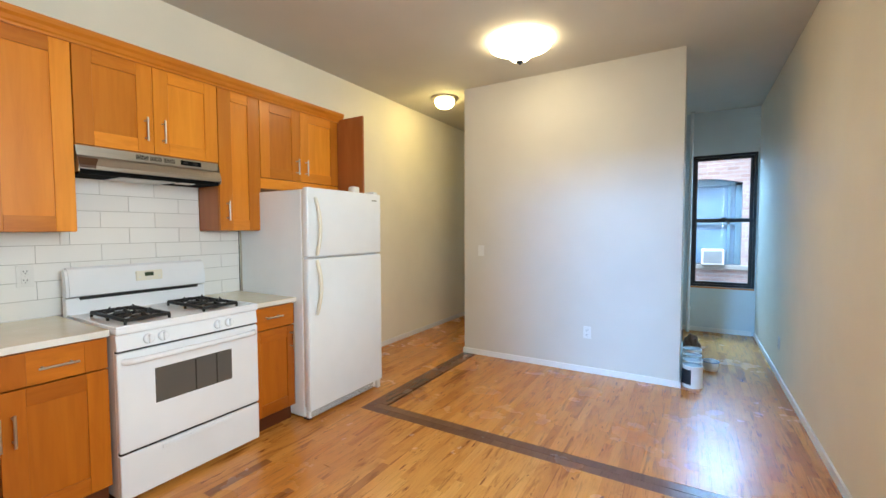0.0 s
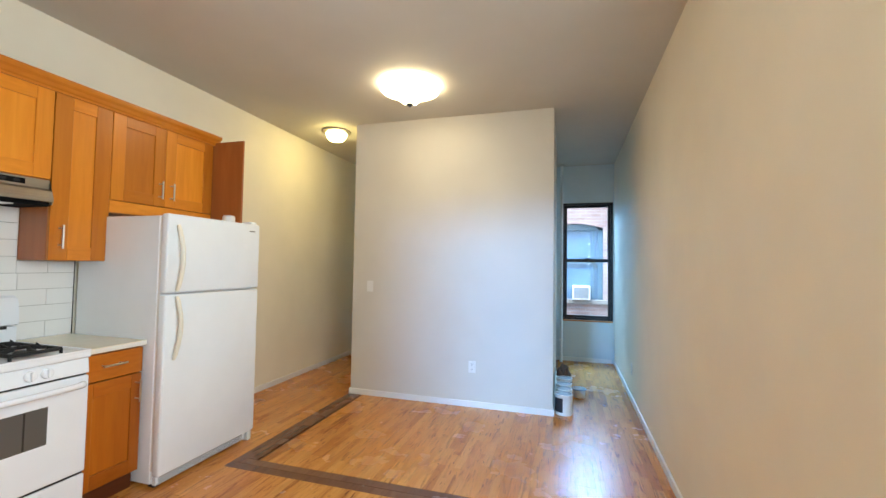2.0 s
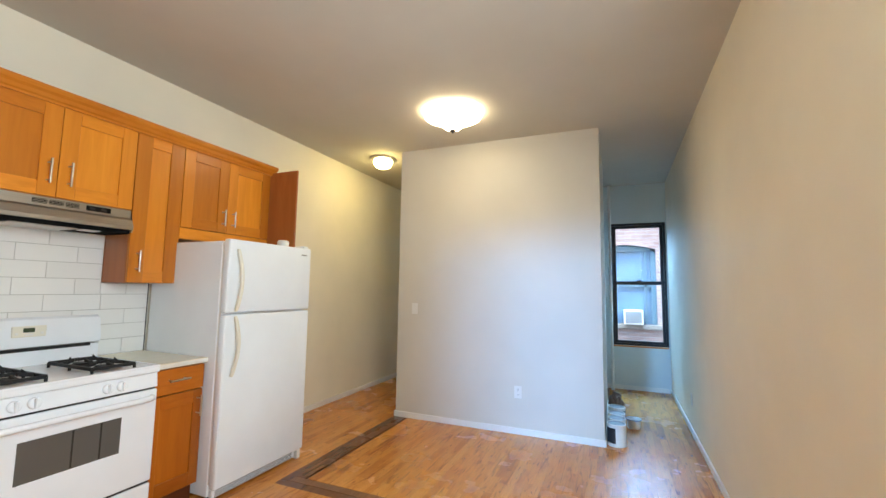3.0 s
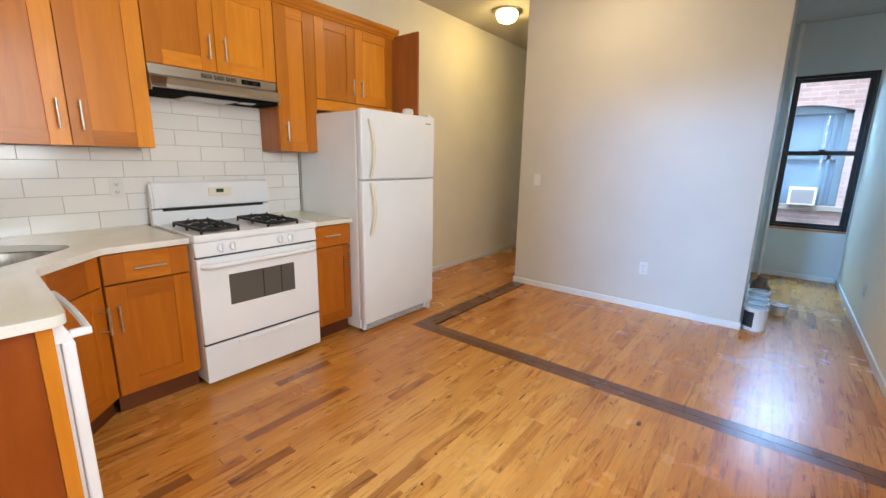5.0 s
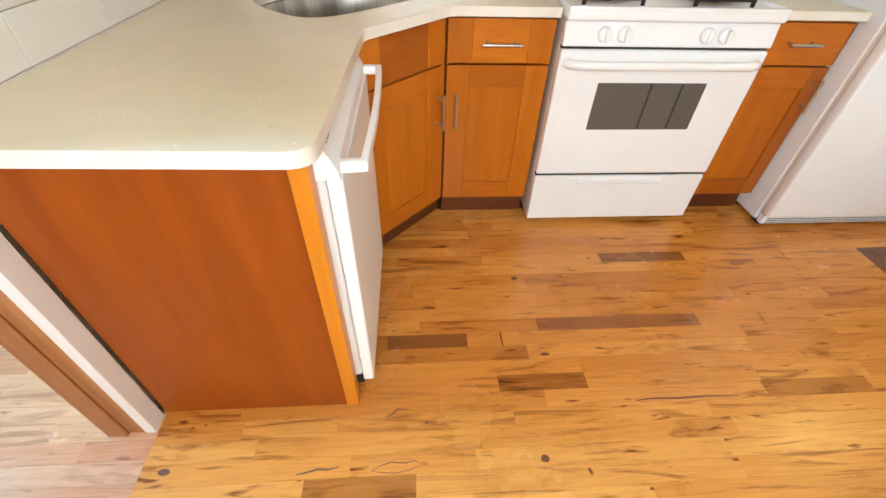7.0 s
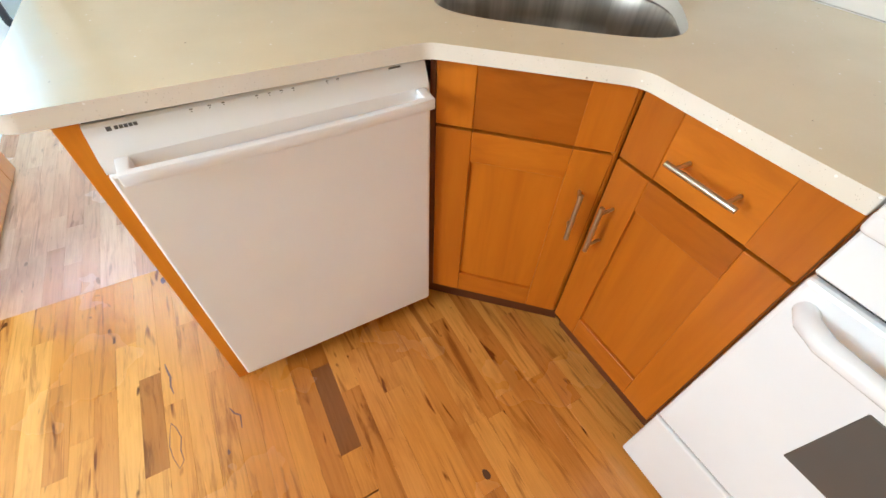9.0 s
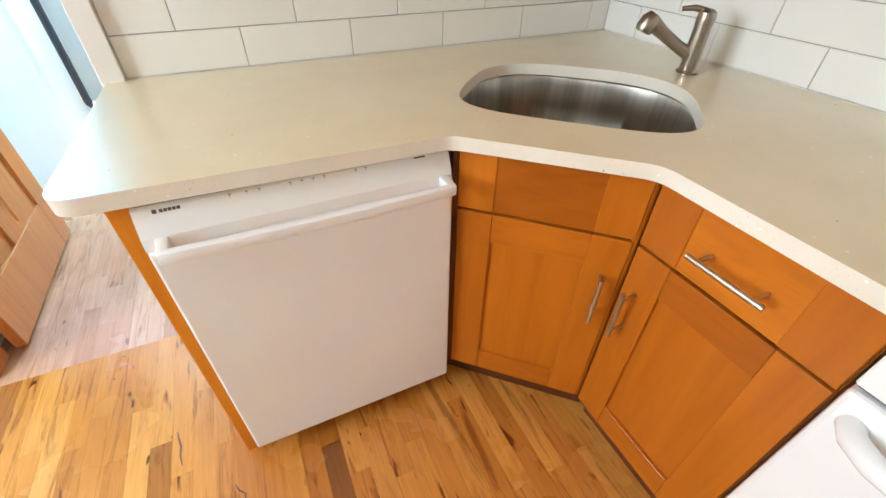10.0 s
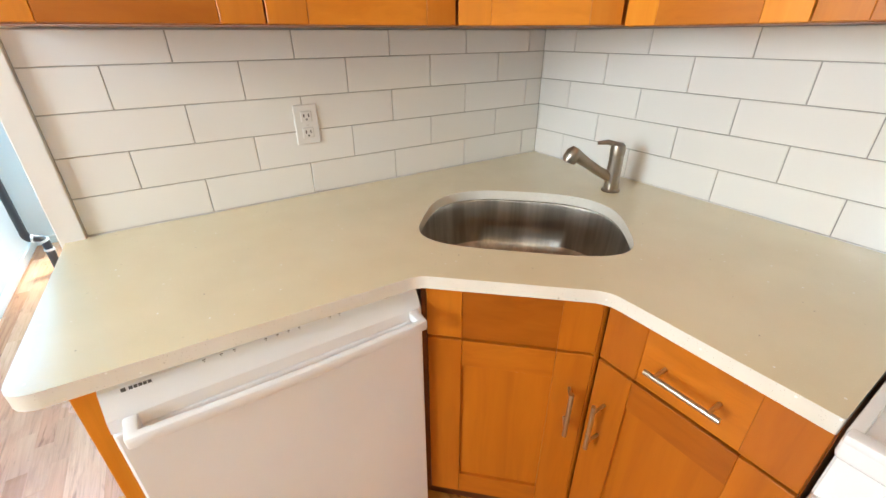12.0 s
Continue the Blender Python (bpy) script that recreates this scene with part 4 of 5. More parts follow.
cs = part("control_strip", bm, DISH_WHITE, dish)
def grip_loop(x0, x1, out_by, width, z0, z1):
    """A bowed bar on two end brackets, of square section with softened edges."""
    n, face, back = 14, [(x0, 0.006)], [(x0 + width * 1.5, 0.006)]
    for i in range(n + 1):
        u = i / n
        bow = 0.007 * math.sin(math.pi * u)
        face.append((x0 + 0.004 + (x1 - x0 - 0.008) * u, -out_by - bow))
        back.append((x0 + width * 1.5 + (x1 - x0 - width * 3) * u, -out_by - bow + width))
    face.append((x1, 0.006)), back.append((x1 - width * 1.5, 0.006))
    own = bmesh.new()
    low, high = ([[own.verts.new((x, y, z)) for x, y in side] for side in (face, back)] for z in (z0, z1))
    for i in range(len(face) - 1):
        own.faces.new((low[0][i], low[0][i + 1], low[1][i + 1], low[1][i]))
        own.faces.new((high[0][i], high[1][i], high[1][i + 1], high[0][i + 1]))
        for k in (0, 1):
            own.faces.new((low[k][i], high[k][i], high[k][i + 1], low[k][i + 1]))
    for i in (0, -1):
        own.faces.new((low[0][i], low[1][i], high[1][i], high[0][i]))
    bmesh.ops.recalc_face_normals(own, faces=own.faces[:])
    bmesh.ops.bevel(own, geom=[e for e in own.edges if len(e.link_faces) == 2 and e.calc_face_angle() > 0.9], offset=0.004, segments=2, profile=0.5, affect="EDGES")
    return own


bm = grip_loop(0.020, DW - 0.010, 0.047, 0.015, 0.784, 0.808)
part("handle", bm, DISH_WHITE, dd, smooth=True)


# dark bar drawn as the shade between control strip and worktop
part("top_gap_shade", box(0.002, DW - 0.002, 0.040, 0.055, 0.8545, 0.8665), GAP, dish)


def strip_mark(name, x0, x1, z0, z1):
    """A flat printed mark lying on the sloping control strip."""
    y0, y1 = (0.008 + (z - 0.806) * 0.021 / 0.0445 for z in (z0, z1))
    own = bmesh.new()
    own.faces.new([own.verts.new(p) for p in ((x0, y0 - 0.0006, z0), (x1, y0 - 0.0006, z0), (x1, y1 - 0.0006, z1), (x0, y1 - 0.0006, z1))])
    part(name, own, PRINT, cs)


strip_mark("badge", 0.030, 0.037, 0.8425, 0.8485)
for k in range(5):
    strip_mark("badge_letter_bar", 0.041 + 0.0066 * k, 0.0465 + 0.0066 * k, 0.843, 0.848)
for px in (0.150, 0.178, 0.2, 0.255, 0.276, 0.297, 0.318, 0.38, 0.40):
    strip_mark("printed_mark", px, px + 0.005, 0.8482, 0.8496)
    strip_mark("printed_mark", px + 0.0015, px + 0.0035, 0.8452, 0.8462)
strip_mark("printed_mark", 0.505, 0.53, 0.847, 0.850)
part("toe_panel", box(0.0, DW, 0.07, 0.085, 0.0, 0.076), TOEKICK, dish)
part("foot", box(0.002, 0.02, 0.03, 0.06, 0.06, 0.10), GAP, dish)


# ---- wall tiles ----
TILE_MESH = {}


def tile_on(parent, w, h, m):
    key = (round(w, 3), round(h, 3))
    if key not in TILE_MESH:
        bm = box(0, w, -0.008, 0, 0, h, 0.0012)
        me = bpy.data.meshes.new("tile")
        bm.to_mesh(me)
        bm.free()
        me.materials.append(TILE)
        TILE_MESH[key] = me
    ob = new("tile", TILE_MESH[key])
    ob.parent = parent
    ob.matrix_world = m
    return ob


def tile_rows(parent, u0, u1, z0, z1, row0, joint_even, joint_odd, step, place):
    k = row0
    while True:
        a = 0.8995 + 0.1 * k
        b = min(a + 0.0997, z1)
        if a >= z1 - 0.01:
            break
        if b > z0 + 0.01:
            a2 = max(a, z0)
            j = joint_even if k % 2 == 0 else joint_odd
            u = j - math.ceil((j - u0) / step) * step
            while u < u1 - 0.004:
                p, q = max(u, u0), min(u + step, u1)
                if q - p > 0.006:
                    tile_on(parent, q - p - 0.0024, b - a2 - 0.0022, place(p + 0.0012, q - 0.0012, a2 + 0.0011))
                u += step
        k += 1


west_at = lambda p, q, z: pose(XW + 0.005, p, z, 0, 0, 90)
south_at = lambda p, q, z: pose(-p, YS + 0.005, z, 0, 0, 180)
bm = box(XW, XW + 0.0088, YS + 0.002, 2.138, 0.854, 1.376)
box(XW, XW + 0.0088, 1.046, 1.830, 1.376, 1.845, bm=bm)
part("grout_bed", bm, GROUT, wall_west)
part("grout_bed", box(XW + 0.006, -1.4705, YS, YS + 0.0088, 0.854, 1.376), GROUT, wall_south)
tile_rows(wall_west, YS + 0.012, 2.136, 0.8995, 1.2992, 0, 0.488, 0.638, 0.300, west_at)
for u0, u1, z1 in ((YS + 0.012, 1.045, 1.374), (1.045, 1.831, 1.72), (1.831, 2.136, 1.374)):
    tile_rows(wall_west, u0, u1, 1.2994, z1, 0, 0.488, 0.638, 0.300, west_at)
tile_rows(wall_south, 1.471, -XW - 0.012, 0.8995, 1.374, 0, 1.769, 1.619, 0.3005, south_at)
tagged(finish("trim", tube([(XW + 0.008, 2.139, 0.893), (XW + 0.008, 2.139, 1.376)], 0.005, 8), GAP), "dark edge trim of the backsplash beside the refrigerator", "trim", kind="structure")


# ---- electrical plates ----
def outlet(m, label):
    o = thing("outlet", m, label, "outlet")
    part("plate", box(-0.036, 0.036, -0.006, 0, -0.058, 0.058, 0.003, seg=2), PLASTIC, o)
    for z in (-0.024, 0.024):
        s = part("socket", box(-0.017, 0.017, -0.0085, -0.004, z - 0.016, z + 0.016, 0.004), PLASTIC, o)
        for dx in (-0.007, 0.007):
            part("slot", box(dx - 0.0014, dx + 0.0014, -0.0092, -0.008, z - 0.002, z + 0.008), GAP, s)
        part("slot", box(-0.0022, 0.0022, -0.0092, -0.008, z - 0.011, z - 0.006), GAP, s)
    part("screw", lathe([(0, -0.0022), (0.003, -0.0022), (0.003, 0.0), (0, 0.0)], 8, (0, -0.0065, 0)), NICKEL, o)
    return o


outlet(pose(-2.075, YS + 0.0135, 1.118, 0, 0, 180), "white duplex outlet on the tiled backsplash")
outlet(pose(XW + 0.0135, 0.892, 1.135, 0, 0, 90), "white duplex outlet beside the stove")
outlet(pose(-0.784, YP, 0.39, 0, 0, 0), "white duplex outlet low on the partition")
outlet(pose(XE + 0.0069, 4.94, 0.33, 0, 0, -90.42), "white duplex outlet low on the long wall")
sw = thing("light_switch", pose(-1.908, YP, 1.152), "white rocker light switch on the partition", "switch")
part("plate", box(-0.036, 0.036, -0.006, 0, -0.058, 0.058, 0.003, seg=2), PLASTIC, sw)
part("rocker", box(-0.016, 0.016, -0.010, -0.004, -0.033, 0.033, 0.003), PLASTIC, sw)

# ---- ceiling lamps ----
lamp = thing("ceiling_lamp", pose(-1.180, 3.420, H), "lit bell-shaped alabaster glass ceiling lamp", "ceiling lamp")
part("pan", lathe([(0, 0), (0.15, 0), (0.155, -0.010), (0.14, -0.022), (0, -0.022)], 40), PLASTIC, lamp, smooth=True)
part("shade", lathe([(0.150, -0.026), (0.222, -0.030), (0.252, -0.036), (0.248, -0.045), (0.205, -0.057), (0.150, -0.070), (0.116, -0.088), (0.098, -0.110), (0.086, -0.132), (0.066, -0.150), (0.034, -0.160), (0.0, -0.162)], 48), LAMP_GLASS, lamp, "glowing cream glass bell", smooth=True)
part("finial", lathe([(0, -0.158), (0.028, -0.160), (0.031, -0.167), (0.022, -0.175), (0.009, -0.180), (0.007, -0.190), (0, -0.193)], 20), PIPE_DARK, lamp, smooth=True)
lamp = thing("ceiling_lamp", pose(-2.455, 4.370, H + 0.012), "lit small dome ceiling lamp with a metal rim", "ceiling lamp")
part("pan", lathe([(0, 0), (0.150, 0), (0.160, -0.008), (0.160, -0.026), (0.135, -0.036), (0, -0.036)], 40), NICKEL, lamp, "brushed metal rim", smooth=True)
part("shade", lathe([(0.116, -0.036), (0.114, -0.056), (0.104, -0.084), (0.084, -0.108), (0.050, -0.124), (0.0, -0.130)], 40), LAMP_GLASS_HALL, lamp, "glowing frosted glass dome", smooth=True)


# ---- nook window ----
def sash(name, x0, x1, z0, z1, y, parent, bottom=0.055, top=0.04, side=0.038):
    s = part(name, box(x0, x0 + side, y, y + 0.035, z0, z1, 0.002), WINDOW_BLACK, parent)
    part("sash_stile", box(x1 - side, x1, y, y + 0.035, z0, z1, 0.002), WINDOW_BLACK, s)
    part("sash_rail", box(x0 + side, x1 - side, y, y + 0.035, z0, z0 + bottom, 0.002), WINDOW_BLACK, s)
    part("sash_rail", box(x0 + side, x1 - side, y, y + 0.035, z1 - top, z1, 0.002), WINDOW_BLACK, s)
    g = part("pane", box(x0 + side - 0.004, x1 - side + 0.004, y + 0.015, y + 0.019, z0 + bottom - 0.004, z1 - top + 0.004), PANE, s)
    g.visible_shadow = False
    return s


win = thing("window_1", pose(0, 0, 0), "black-framed double-hung sash window with clear panes", "window", kind="structure")
part("frame_side", box(WX0, WX0 + 0.022, YF - 0.004, YF + 0.12, WZ0, WZ1, 0.002), WINDOW_BLACK, win)
part("frame_side", box(WX1 - 0.030, WX1, YF - 0.004, YF + 0.12, WZ0, WZ1, 0.002), WINDOW_BLACK, win)
part("frame_head", box(WX0, WX1, YF - 0.006, YF + 0.12, WZ1 - 0.030, WZ1, 0.002), WINDOW_BLACK, win)
part("frame_foot", box(WX0, WX1, YF - 0.006, YF + 0.12, WZ0, WZ0 + 0.030, 0.002), WINDOW_BLACK, win)
zm = 1.485
sash("lower_sash", WX0 + 0.022, WX1 - 0.030, WZ0 + 0.030, zm + 0.03, YF + 0.012, win, 0.035, 0.048)
sash("upper_sash", WX0 + 0.022, WX1 - 0.030, zm - 0.02, WZ1 - 0.030, YF + 0.052, win, 0.040, 0.035)
part("sash_lock", box(0.39, 0.45, YF - 0.002, YF + 0.03, zm + 0.03, zm + 0.048, 0.004), WINDOW_BLACK, win)
part("sill", box(WX0 - 0.02, XE - 0.001, YF - 0.03, YF - 0.0065, WZ0 - 0.022, WZ0 - 0.002, 0.003), OAK_DOOR, win, "thin wooden sill")
pipe = thing("riser_pipe", pose(0.045, 6.56, 0), "white painted heating riser pipe in the nook", "pipe")
part("pipe", tube([(0, 0, 0.0), (0, 0, H)], 0.021, 14), TRIM, pipe, smooth=True)
part("collar", lathe([(0.021, 0.30), (0.029, 0.30), (0.029, 0.33), (0.021, 0.33)], 16), TRIM, pipe, smooth=True)
part("ceiling_plate", lathe([(0.021, 2.90), (0.05, 2.915), (0.052, 2.913), (0.021, 2.913)], 20), NICKEL, pipe, smooth=True)


# ---- paint cans in the nook ----
def paint_can(x, y, label, wrap, r=0.080, h=0.190):
    c = thing("paint_can", pose(x, y, 0, 0, 0, random.uniform(0, 360)), label, "paint can", "paint cans in the nook")
    part("can", lathe([(0, 0), (r, 0), (r + 0.002, 0.004), (r, 0.008), (r, h - 0.012), (r + 0.0025, h - 0.006), (r, h), (r - 0.006, h), (r - 0.010, h - 0.008), (0, h - 0.008)], 32), PLASTIC, c, smooth=True)
    part("lid", lathe([(0, h - 0.0075), (r - 0.016, h - 0.0075), (r - 0.012, h - 0.001), (r - 0.008, h - 0.003)], 32), TIN, c, "dull metal lid", smooth=True)
    own = bmesh.new()
    k = 12
    ring = [[own.verts.new(((r + 0.0012) * math.cos(1.2 * i / k + wrap), (r + 0.0012) * math.sin(1.2 * i / k + wrap), z)) for i in range(k + 1)] for z in (0.03, h - 0.03)]
    for i in range(k):
        own.faces.new((ring[0][i], ring[0][i + 1], ring[1][i + 1], ring[1][i]))
    part("label", own, LABEL_DARK, c, "dark printed label", smooth=True)
    part("bail", tube([(r * math.cos(a), -0.01 - 0.02 * math.sin(a), h - 0.03 - 0.05 * math.sin(a)) for a in [math.pi * i / 14 for i in range(15)]], 0.0018, 6), NICKEL, c, smooth=True)
    return c


c = paint_can(0.086, 4.325, "white paint can with a dark label standing by the partition", 0.0)
c.rotation_euler = (0, 0, radians(195))
paint_can(0.087, 4.500, "white paint can with a metal lid in a row", 2.0)
paint_can(0.086, 4.675, "white paint can with a metal lid in a row", 2.6)
paint_can(0.090, 4.850, "white paint can with a metal lid in a row", 3.4, 0.080, 0.205)
tub = thing("paint_tray", pose(0.245, 4.90, 0, 0, 0, 12), "white plastic paint tub lying beside the cans", "tub")
part("tub", lathe([(0, 0.0), (0.058, 0.0), (0.068, 0.085), (0.072, 0.090), (0.068, 0.090), (0.055, 0.006), (0, 0.006)], 28), PLASTIC, tub, smooth=True)
part("rim", lathe([(0.068, 0.082), (0.075, 0.084), (0.075, 0.092), (0.068, 0.092)], 28), LABEL_BLUE, tub, smooth=True)
bm = bmesh.new()
bmesh.ops.create_icosphere(bm, subdivisions=4, radius=1.0)
for v in bm.verts:
    k = 1 + 0.25 * noise.noise(v.co * 2.4) + 0.10 * noise.noise(v.co * 7)
    v.co = Vector((v.co.x * 0.075 * k, v.co.y * 0.10 * k, max(0.0, 0.14 + v.co.z * 0.14 * k)))
tagged(finish("paint_bag", bm, RAG, smooth=True), "crumpled brown paper bag behind the paint cans", "bag").location = (0.085, 5.12, 0)

# ---- back room things ----
door = thing("door_1", pose(-0.790, -0.405, 0, 0, 0, -90), "stained panelled wooden door, standing open", "door", kind="structure")
LW, LH = 0.76, 2.02
for a, b in ((0.0, 0.115), (LW - 0.115, LW)):
    part("stile", box(a, b, 0.0, 0.036, 0.012, LH, 0.002), OAK_DOOR, door)
for a, b in ((0.012, 0.23), (0.72, 0.88), (1.45, 1.56), (1.90, LH)):
    part("rail", box(0.115, LW - 0.115, 0.001, 0.035, a, b, 0.002), OAK_DOOR, door)
part("mullion", box(LW / 2 - 0.05, LW / 2 + 0.05, 0.0015, 0.0345, 0.23, 1.90, 0.002), OAK_DOOR, door)
for a, b in ((0.23, 0.72), (0.88, 1.45), (1.56, 1.90)):
    for c0, c1 in ((0.115, LW / 2 - 0.05), (LW / 2 + 0.05, LW - 0.115)):
        bm = box(c0, c1, 0.012, 0.024, a, b)
        box(c0 + 0.03, c1 - 0.03, 0.006, 0.030, a + 0.03, b - 0.03, 0.005, bm)
        part("door_panel", bm, OAK_DOOR, door)
for z in (0.25, 1.0, 1.8):
    part("hinge", tube([(-0.004, 0.0, z - 0.045), (-0.004, 0.0, z + 0.045)], 0.007, 10), NICKEL, door, smooth=True)

rp = thing("heating_pipe", pose(-0.80, -2.31, 0), "dark heating pipe with a banded elbow, standing by the wall", "pipe")
part("upright", tube([(0, 0, 0.27), (0, 0, 1.17)], 0.021, 14), PIPE_DARK, rp, smooth=True)
part("cap", lathe([(0, 1.17), (0.026, 1.17), (0.027, 1.20), (0.022, 1.215), (0, 1.217)], 16), PIPE_DARK, rp, smooth=True)
for z in (1.085, 1.155):
    part("collar", lathe([(0.021, z), (0.027, z), (0.027, z + 0.016), (0.021, z + 0.016)], 16), TRIM, rp, "pale ring", smooth=True)
elbow = part("elbow", tube([(0, 0, 0.28), (-0.003, 0, 0.255), (-0.014, 0, 0.240), (-0.03, 0, 0.236), (-0.052, 0, 0.234), (-0.068, 0, 0.226), (-0.077, 0, 0.208), (-0.079, 0, 0.18), (-0.079, 0, 0.0)], 0.023, 14), PIPE_DARK, rp, smooth=True)
for a, b in (((-0.022, 0, 0.238), (-0.034, 0, 0.2355)), ((-0.0725, 0, 0.218), (-0.0775, 0, 0.204)), ((-0.079, 0, 0.155), (-0.079, 0, 0.140))):
    part("band", tube([a, b], 0.027, 14), TRIM, elbow, "pale ring", smooth=True)

bw = thing("window_2", pose(0, 0, 0), "white-framed back room window full of daylight", "window", kind="structure")
part("frame_side", box(BX0, BX0 + 0.05, -2.96, -2.86, 0.6, 2.35, 0.003), TRIM, bw)
part("frame_side", box(BX1 - 0.05, BX1, -2.96, -2.86, 0.6, 2.35, 0.003), TRIM, bw)
part("frame_head", box(BX0 + 0.05, BX1 - 0.05, -2.96, -2.86, 2.30, 2.35, 0.003), TRIM, bw)
part("frame_foot", box(BX0 + 0.05, BX1 - 0.05, -2.96, -2.86, 0.6, 0.65, 0.003), TRIM, bw)
pg = part("pane", box(BX0 + 0.05, BX1 - 0.05, -2.93, -2.925, 0.65, 2.30), PANE, bw)
pg.visible_shadow = False

# unseen side window, assumed so that the kitchen lamp has an opening
ew = thing("window_3_assumed", SKEW, "assumed kitchen side window, plain white-framed, added out of view for its light", "window", kind="structure")
for a, b in ((EY0, EY0 + 0.05), (EY1 - 0.05, EY1)):
    part("frame_side", box(XE + 0.02, XE + 0.10, a, b, EH0, EH1, 0.003), TRIM, ew)
part("frame_head", box(XE + 0.02, XE + 0.10, EY0 + 0.05, EY1 - 0.05, EH1 - 0.05, EH1, 0.003), TRIM, ew)
part("frame_foot", box(XE + 0.02, XE + 0.10, EY0 + 0.05, EY1 - 0.05, EH0, EH0 + 0.05, 0.003), TRIM, ew)
part("pane", box(XE + 0.06, XE + 0.065, EY0 + 0.05, EY1 - 0.05, EH0 + 0.05, EH1 - 0.05), PANE, ew).visible_shadow = False

# ---- outside the nook window ----
FY = 9.6
tagged(finish("ground", box(-40, 40, 6.95, 60, -4.2, -4.0), STONE), "grey paved courtyard far below", "ground", kind="structure")
OX0, OX1, OZ0, OZ1 = -0.32, 0.88, 0.70, 2.34
house = thing("brick_building", pose(0, 0, 0), "red brick apartment building across a narrow courtyard", "building")
bm = box(-6, OX0, FY, FY + 0.3, -4, 7)
box(OX1, 7, FY, FY + 0.3, -4, 7, bm=bm)
box(OX0, OX1, FY, FY + 0.3, -4, OZ0, bm=bm)
arch = [(OX1, 7.0), (OX0, 7.0)] + [(OX0 + (OX1 - OX0) * i / 12, OZ1 - 0.10 + 0.10 * math.sin(math.pi * i / 12)) for i in range(13)]
own = bmesh.new()
f0 = [own.verts.new((x, FY, z)) for x, z in arch]
f1 = [own.verts.new((x, FY + 0.3, z)) for x, z in arch]
own.faces.new(f0), own.faces.new(f1[::-1])
for i in range(len(arch)):
    own.faces.new((f0[i], f1[i], f1[(i + 1) % len(arch)], f0[(i + 1) % len(arch)]))
merge(bm, own)
part("wall", bm, BRICK, house)
ow = part("window", box(OX0, OX1, FY + 0.14, FY + 0.16, OZ0, OZ1, 0.0), SKY_TINTED_PANE, house, "old arched window, reflected sky painted into its panes")
part("frame", box(OX0, OX0 + 0.07, FY + 0.08, FY + 0.14, OZ0, OZ1 - 0.02), FRAME_GREY, ow)
part("frame", box(OX1 - 0.10, OX1, FY + 0.08, FY + 0.14, OZ0, OZ1 - 0.02), FRAME_GREY, ow)
part("frame", box(OX0, OX1, FY + 0.08, FY + 0.14, OZ1 - 0.14, OZ1), FRAME_GREY, ow)
part("frame", box(OX1 - 0.22, OX1 - 0.17, FY + 0.09, FY + 0.14, OZ0, OZ1 - 0.14), FRAME_GREY, ow)
part("frame", box(OX0, OX1, FY + 0.09, FY + 0.14, 1.46, 1.53), FRAME_GREY, ow)
part("sill", box(OX0 - 0.1, OX1 + 0.12, FY - 0.08, FY + 0.14, OZ0 - 0.09, OZ0, 0.008), STONE, house)
ac = thing("air_conditioner", pose(0.25, FY - 0.20, OZ0 + 0.004), "white window air conditioner on the opposite sill", "air conditioner")
part("case", box(0, 0.36, 0.0, 0.36, 0.0, 0.29, 0.012, seg=2), PLASTIC, ac)
part("grille", box(0.03, 0.33, -0.003, 0.005, 0.03, 0.26), TIN, ac, "blue-grey grille")
for k in range(8):
    part("fin", box(0.035, 0.325, -0.005, 0.004, 0.035 + 0.028 * k, 0.047 + 0.028 * k), RUBBER, ac)

# ---- floor strips ----
STRIP, BY0, BY1, BX = 0.0575, 2.514, 2.660, -2.130
PLANK_MESH = {}
rng = random.Random(7)


def plank_mesh(w, length, mat):
    key = (round(w, 4), round(length, 2), mat.name)
    if key not in PLANK_MESH:
        w2, l2 = key[0] - 0.0003, key[1] - 0.0003
        bm = bmesh.new()
        c = 0.00008
        lo = [bm.verts.new(p) for p in ((0, 0, -0.012), (w2, 0, -0.012), (w2, l2, -0.012), (0, l2, -0.012))]
        mi = [bm.verts.new(p) for p in ((0, 0, -c), (w2, 0, -c), (w2, l2, -c), (0, l2, -c))]
        hi = [bm.verts.new(p) for p in ((c, c, 0), (w2 - c, c, 0), (w2 - c, l2 - c, 0), (c, l2 - c, 0))]
        bm.faces.new(hi)
        for a, b in ((lo, mi), (mi, hi)):
            for i in range(4):
                bm.faces.new((a[i], a[(i + 1) % 4], b[(i + 1) % 4], b[i]))
        me = bpy.data.meshes.new("plank")
        bm.to_mesh(me)
        bm.free()
        me.materials.append(mat)
        PLANK_MESH[key] = me
    return PLANK_MESH[key]


def cut(y0, y1):
    """Random strip lengths between two ends."""
    y, out = y0, []
    first = True
    while y < y1 - 0.005:
        n = round(rng.uniform(0.15, 0.6) if first else rng.choice((0.24, 0.32, 0.38, 0.46, 0.55, 0.62, 0.75, 0.92)) + rng.uniform(-0.04, 0.04), 2)
        first = False
        e = y + n
        if y1 - e < 0.14:
            e = y1
        out.append((y, e))
        y = e
    return out


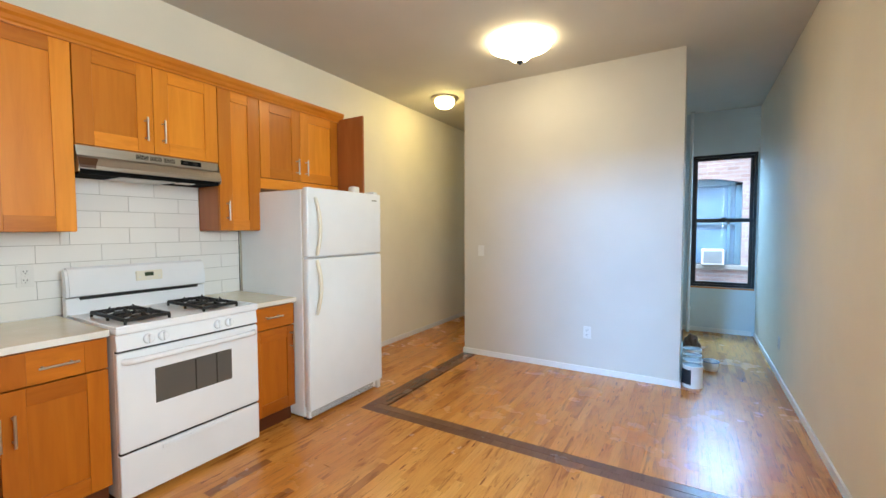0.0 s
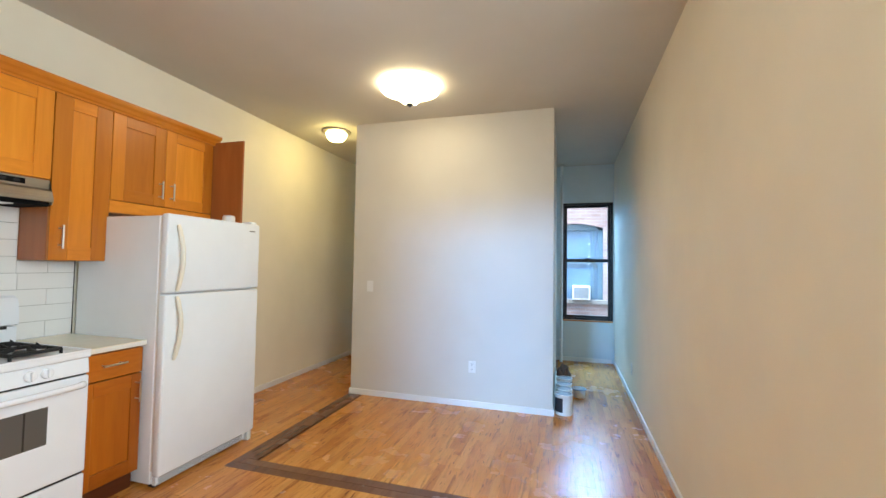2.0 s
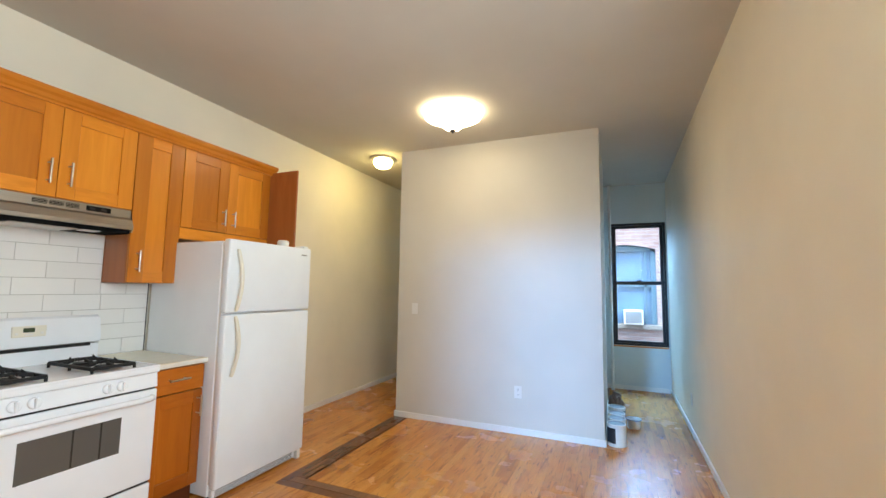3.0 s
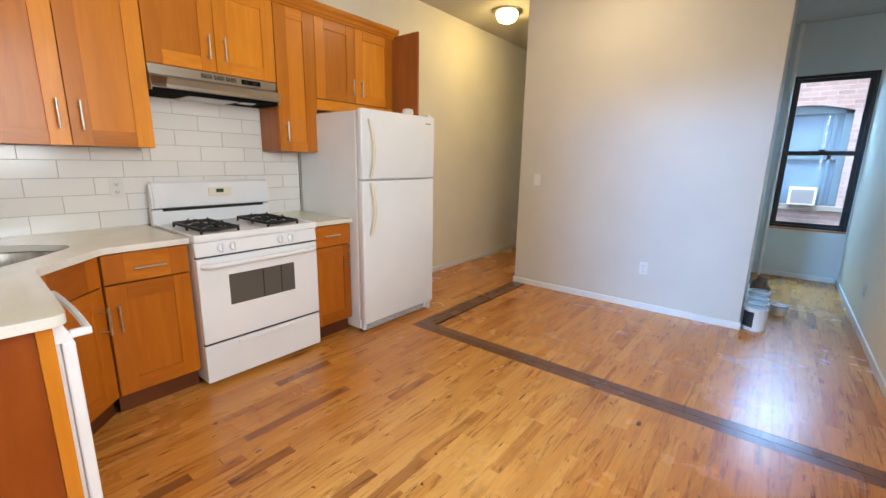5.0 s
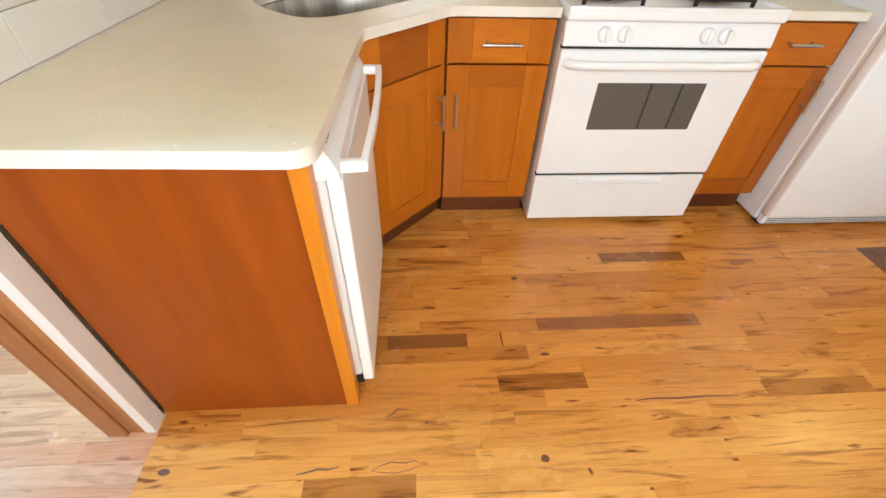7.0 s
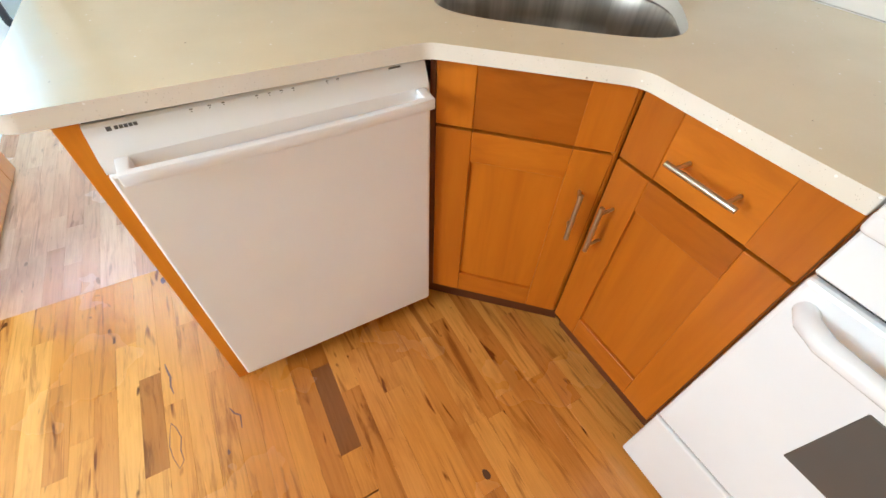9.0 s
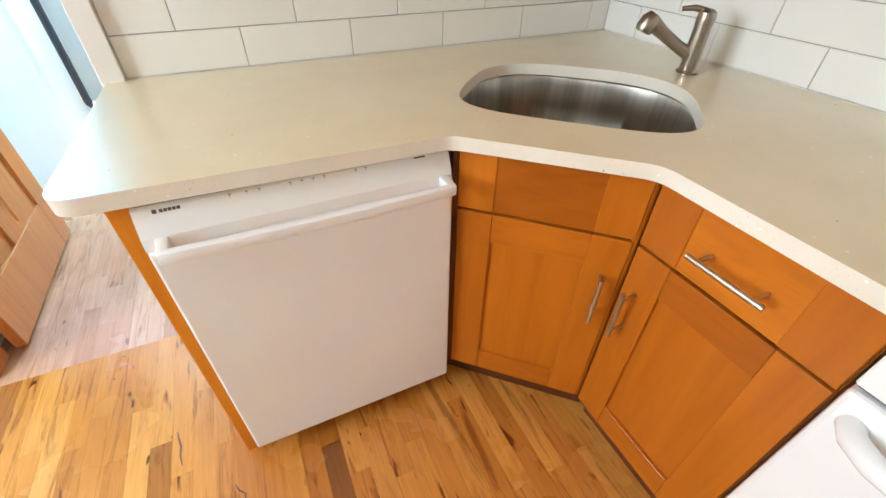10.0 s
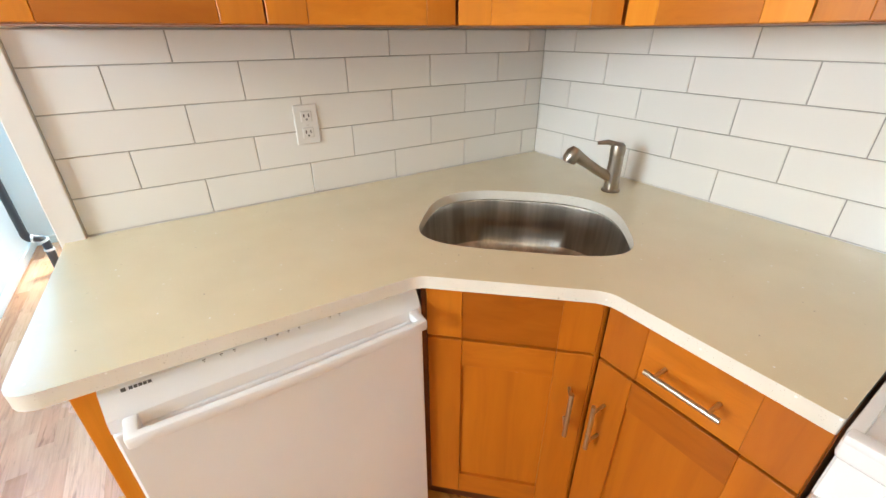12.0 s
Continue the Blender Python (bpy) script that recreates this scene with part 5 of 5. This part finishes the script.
def joined_planks(name, items, mat, parent, z=0.0):
    verts, faces = [], []
    for x, w, y0, y1 in items:
        a, b, c, d, s, k = x, x + w - 0.0003, y0, y1 - 0.0003, len(verts), 0.00008
        verts += [(a, c, z - 0.012), (b, c, z - 0.012), (b, d, z - 0.012), (a, d, z - 0.012), (a, c, z - k), (b, c, z - k), (b, d, z - k), (a, d, z - k), (a + k, c + k, z), (b - k, c + k, z), (b - k, d - k, z), (a + k, d - k, z)]
        faces.append((s + 8, s + 9, s + 10, s + 11))
        for o in (0, 4):
            for i in range(4):
                faces.append((s + o + i, s + o + (i + 1) % 4, s + o + 4 + (i + 1) % 4, s + o + 4 + i))
    me = bpy.data.meshes.new(name)
    me.from_pydata(verts, [], faces)
    me.materials.append(mat)
    ob = new(name, me)
    ob.parent = parent
    return tagged(ob, kind="stuff")


DARK_STRIPS = [(-1.69, 0.40, 0.68), (-1.75, 1.07, 1.56), (-2.10, 1.30, 1.68)]
near, rest = [], []
x = BX - math.ceil((BX - XW) / STRIP) * STRIP
while x < XE + 0.02:
    w = min(STRIP, XE + 0.03 - x)
    mid = x + w / 2
    if mid < BX:
        spans = [(YB, YF)] if mid > -2.50 else [(2.10, YF)]
    elif mid < BX + 0.146:
        spans = [(YB, BY0)]
    elif mid < 0.0:
        spans = [(YB, BY0), (BY1, YP + 0.01)]
    else:
        spans = [(YB, BY0), (BY1, YF)]
    for s in spans:
        ends = cut(*s)
        for fx, f0, f1 in DARK_STRIPS:
            if s[0] == YB and x < fx < x + w:
                ends = [(a, b) for a, b in ends if b < f0 - 0.1 or a > f1 + 0.1]
                low = max([b for a, b in ends if b < f0], default=YB)
                high = min([a for a, b in ends if a > f1], default=s[1])
                ends += [(low, f0), (f0, f1), (f1, high)]
        for a, b in ends:
            (near if (a + b) / 2 < 2.45 and mid > -2.5 else rest).append((x, w, a, b))
    x += STRIP
near.sort(key=lambda p: (p[0] + 1.2) ** 2 + ((p[2] + p[3]) / 2 - 0.9) ** 2)
rest += near[300:]
for x, w, a, b in near[:300]:
    dark = (b - a) < 0.5 and rng.random() < 0.025 or any((a, b) == f[1:] for f in DARK_STRIPS)
    ob = new("plank", plank_mesh(w, b - a, PLANK_DARK if dark else PLANK))
    ob.parent = floor
    ob.location = (x, a, 0)
joined_planks("plank_field", rest, PLANK_REST, floor)
for i in range(2):
    y = BY0 + 0.073 * i
    x = BX + 0.002 if i == 0 else BX + 0.073
    while x < XE - 0.01:
        e = min(XE, x + rng.uniform(0.7, 1.1))
        ob = new("border_plank", plank_mesh(e - x, 0.073, WALNUT))
        ob.parent, ob.location = floor, (x, y, 0)
        x = e
    x, y = BX + 0.073 * i, BY0 + 0.073 * (i + 1)
    while y < YP - 0.01:
        e = min(YP, y + rng.uniform(0.6, 1.0))
        ob = new("border_plank", plank_mesh(0.073, e - y, WALNUT))
        ob.parent, ob.location = floor, (x, y, 0)
        y = e
pale, x = [], XW
while x < -0.66:
    pale += [(x, STRIP, a, b) for a, b in cut(-2.86, YB)]
    x += STRIP
joined_planks("plank_field", pale, PLANK_PALE, back_floor)


# ---- worn marks in the boards ----
GOUGE = paint("dark_gouge", (0.19, 0.066, 0.020), 0.5, 60, 0.2, 0.35)


def gouge(points, width):
    """A shallow dark crack: a thin tapering sliver lying in the varnish."""
    own, pts = bmesh.new(), [Vector((x, y)) for x, y in points]
    rows = []
    for i, p in enumerate(pts):
        d = (pts[min(i + 1, len(pts) - 1)] - pts[max(i - 1, 0)]).normalized()
        side = Vector((-d.y, d.x)) * width / 2 * (0.25 + 0.75 * math.sin(math.pi * (i + 0.4) / (len(pts) - 0.2)))
        rows.append([own.verts.new((*q, z)) for q in (p - side, p + side) for z in (-0.002, 0.0005)])
    for a, b in zip(rows, rows[1:]):
        for f in ((0, 1), (1, 3), (3, 2), (2, 0)):
            own.faces.new((a[f[0]], a[f[1]], b[f[1]], b[f[0]]))
    own.faces.new(rows[0]), own.faces.new(rows[-1])
    part("gouge", own, GOUGE, floor)


def knot(x, y, rx, ry):
    n = 14
    bend = [1 + 0.22 * noise.noise(Vector((x * 9 + math.cos(k), y * 9 + math.sin(k), 0))) for k in [2 * math.pi * i / n for i in range(n)]]
    part("knot", prism([(x + rx * bend[i] * math.cos(2 * math.pi * i / n), y + ry * bend[i] * math.sin(2 * math.pi * i / n)) for i in range(n)], -0.002, 0.0005), GOUGE, floor)


gouge([(-1.282, 0.170), (-1.286, 0.195), (-1.293, 0.225), (-1.291, 0.255), (-1.297, 0.285)], 0.006)
gouge([(-1.281, 0.372), (-1.292, 0.392), (-1.302, 0.425), (-1.297, 0.462), (-1.302, 0.492), (-1.290, 0.510)], 0.003)
gouge([(-1.281, 0.372), (-1.276, 0.400), (-1.272, 0.438), (-1.278, 0.475), (-1.290, 0.510)], 0.0022)
gouge([(-1.432, 0.405), (-1.440, 0.425), (-1.455, 0.440), (-1.452, 0.478)], 0.005)
gouge([(-1.447, 1.19), (-1.452, 1.24), (-1.449, 1.33), (-1.452, 1.42), (-1.448, 1.53)], 0.006)
for x, y, rx, ry in ((-1.289, 0.858, 0.011, 0.012), (-1.409, 0.527, 0.004, 0.007), (-1.307, -0.185, 0.009, 0.016), (-1.992, 0.904, 0.009, 0.014), (-1.629, 0.942, 0.006, 0.018), (-0.317, 2.314, 0.012, 0.026)):
    knot(x, y, rx, ry)
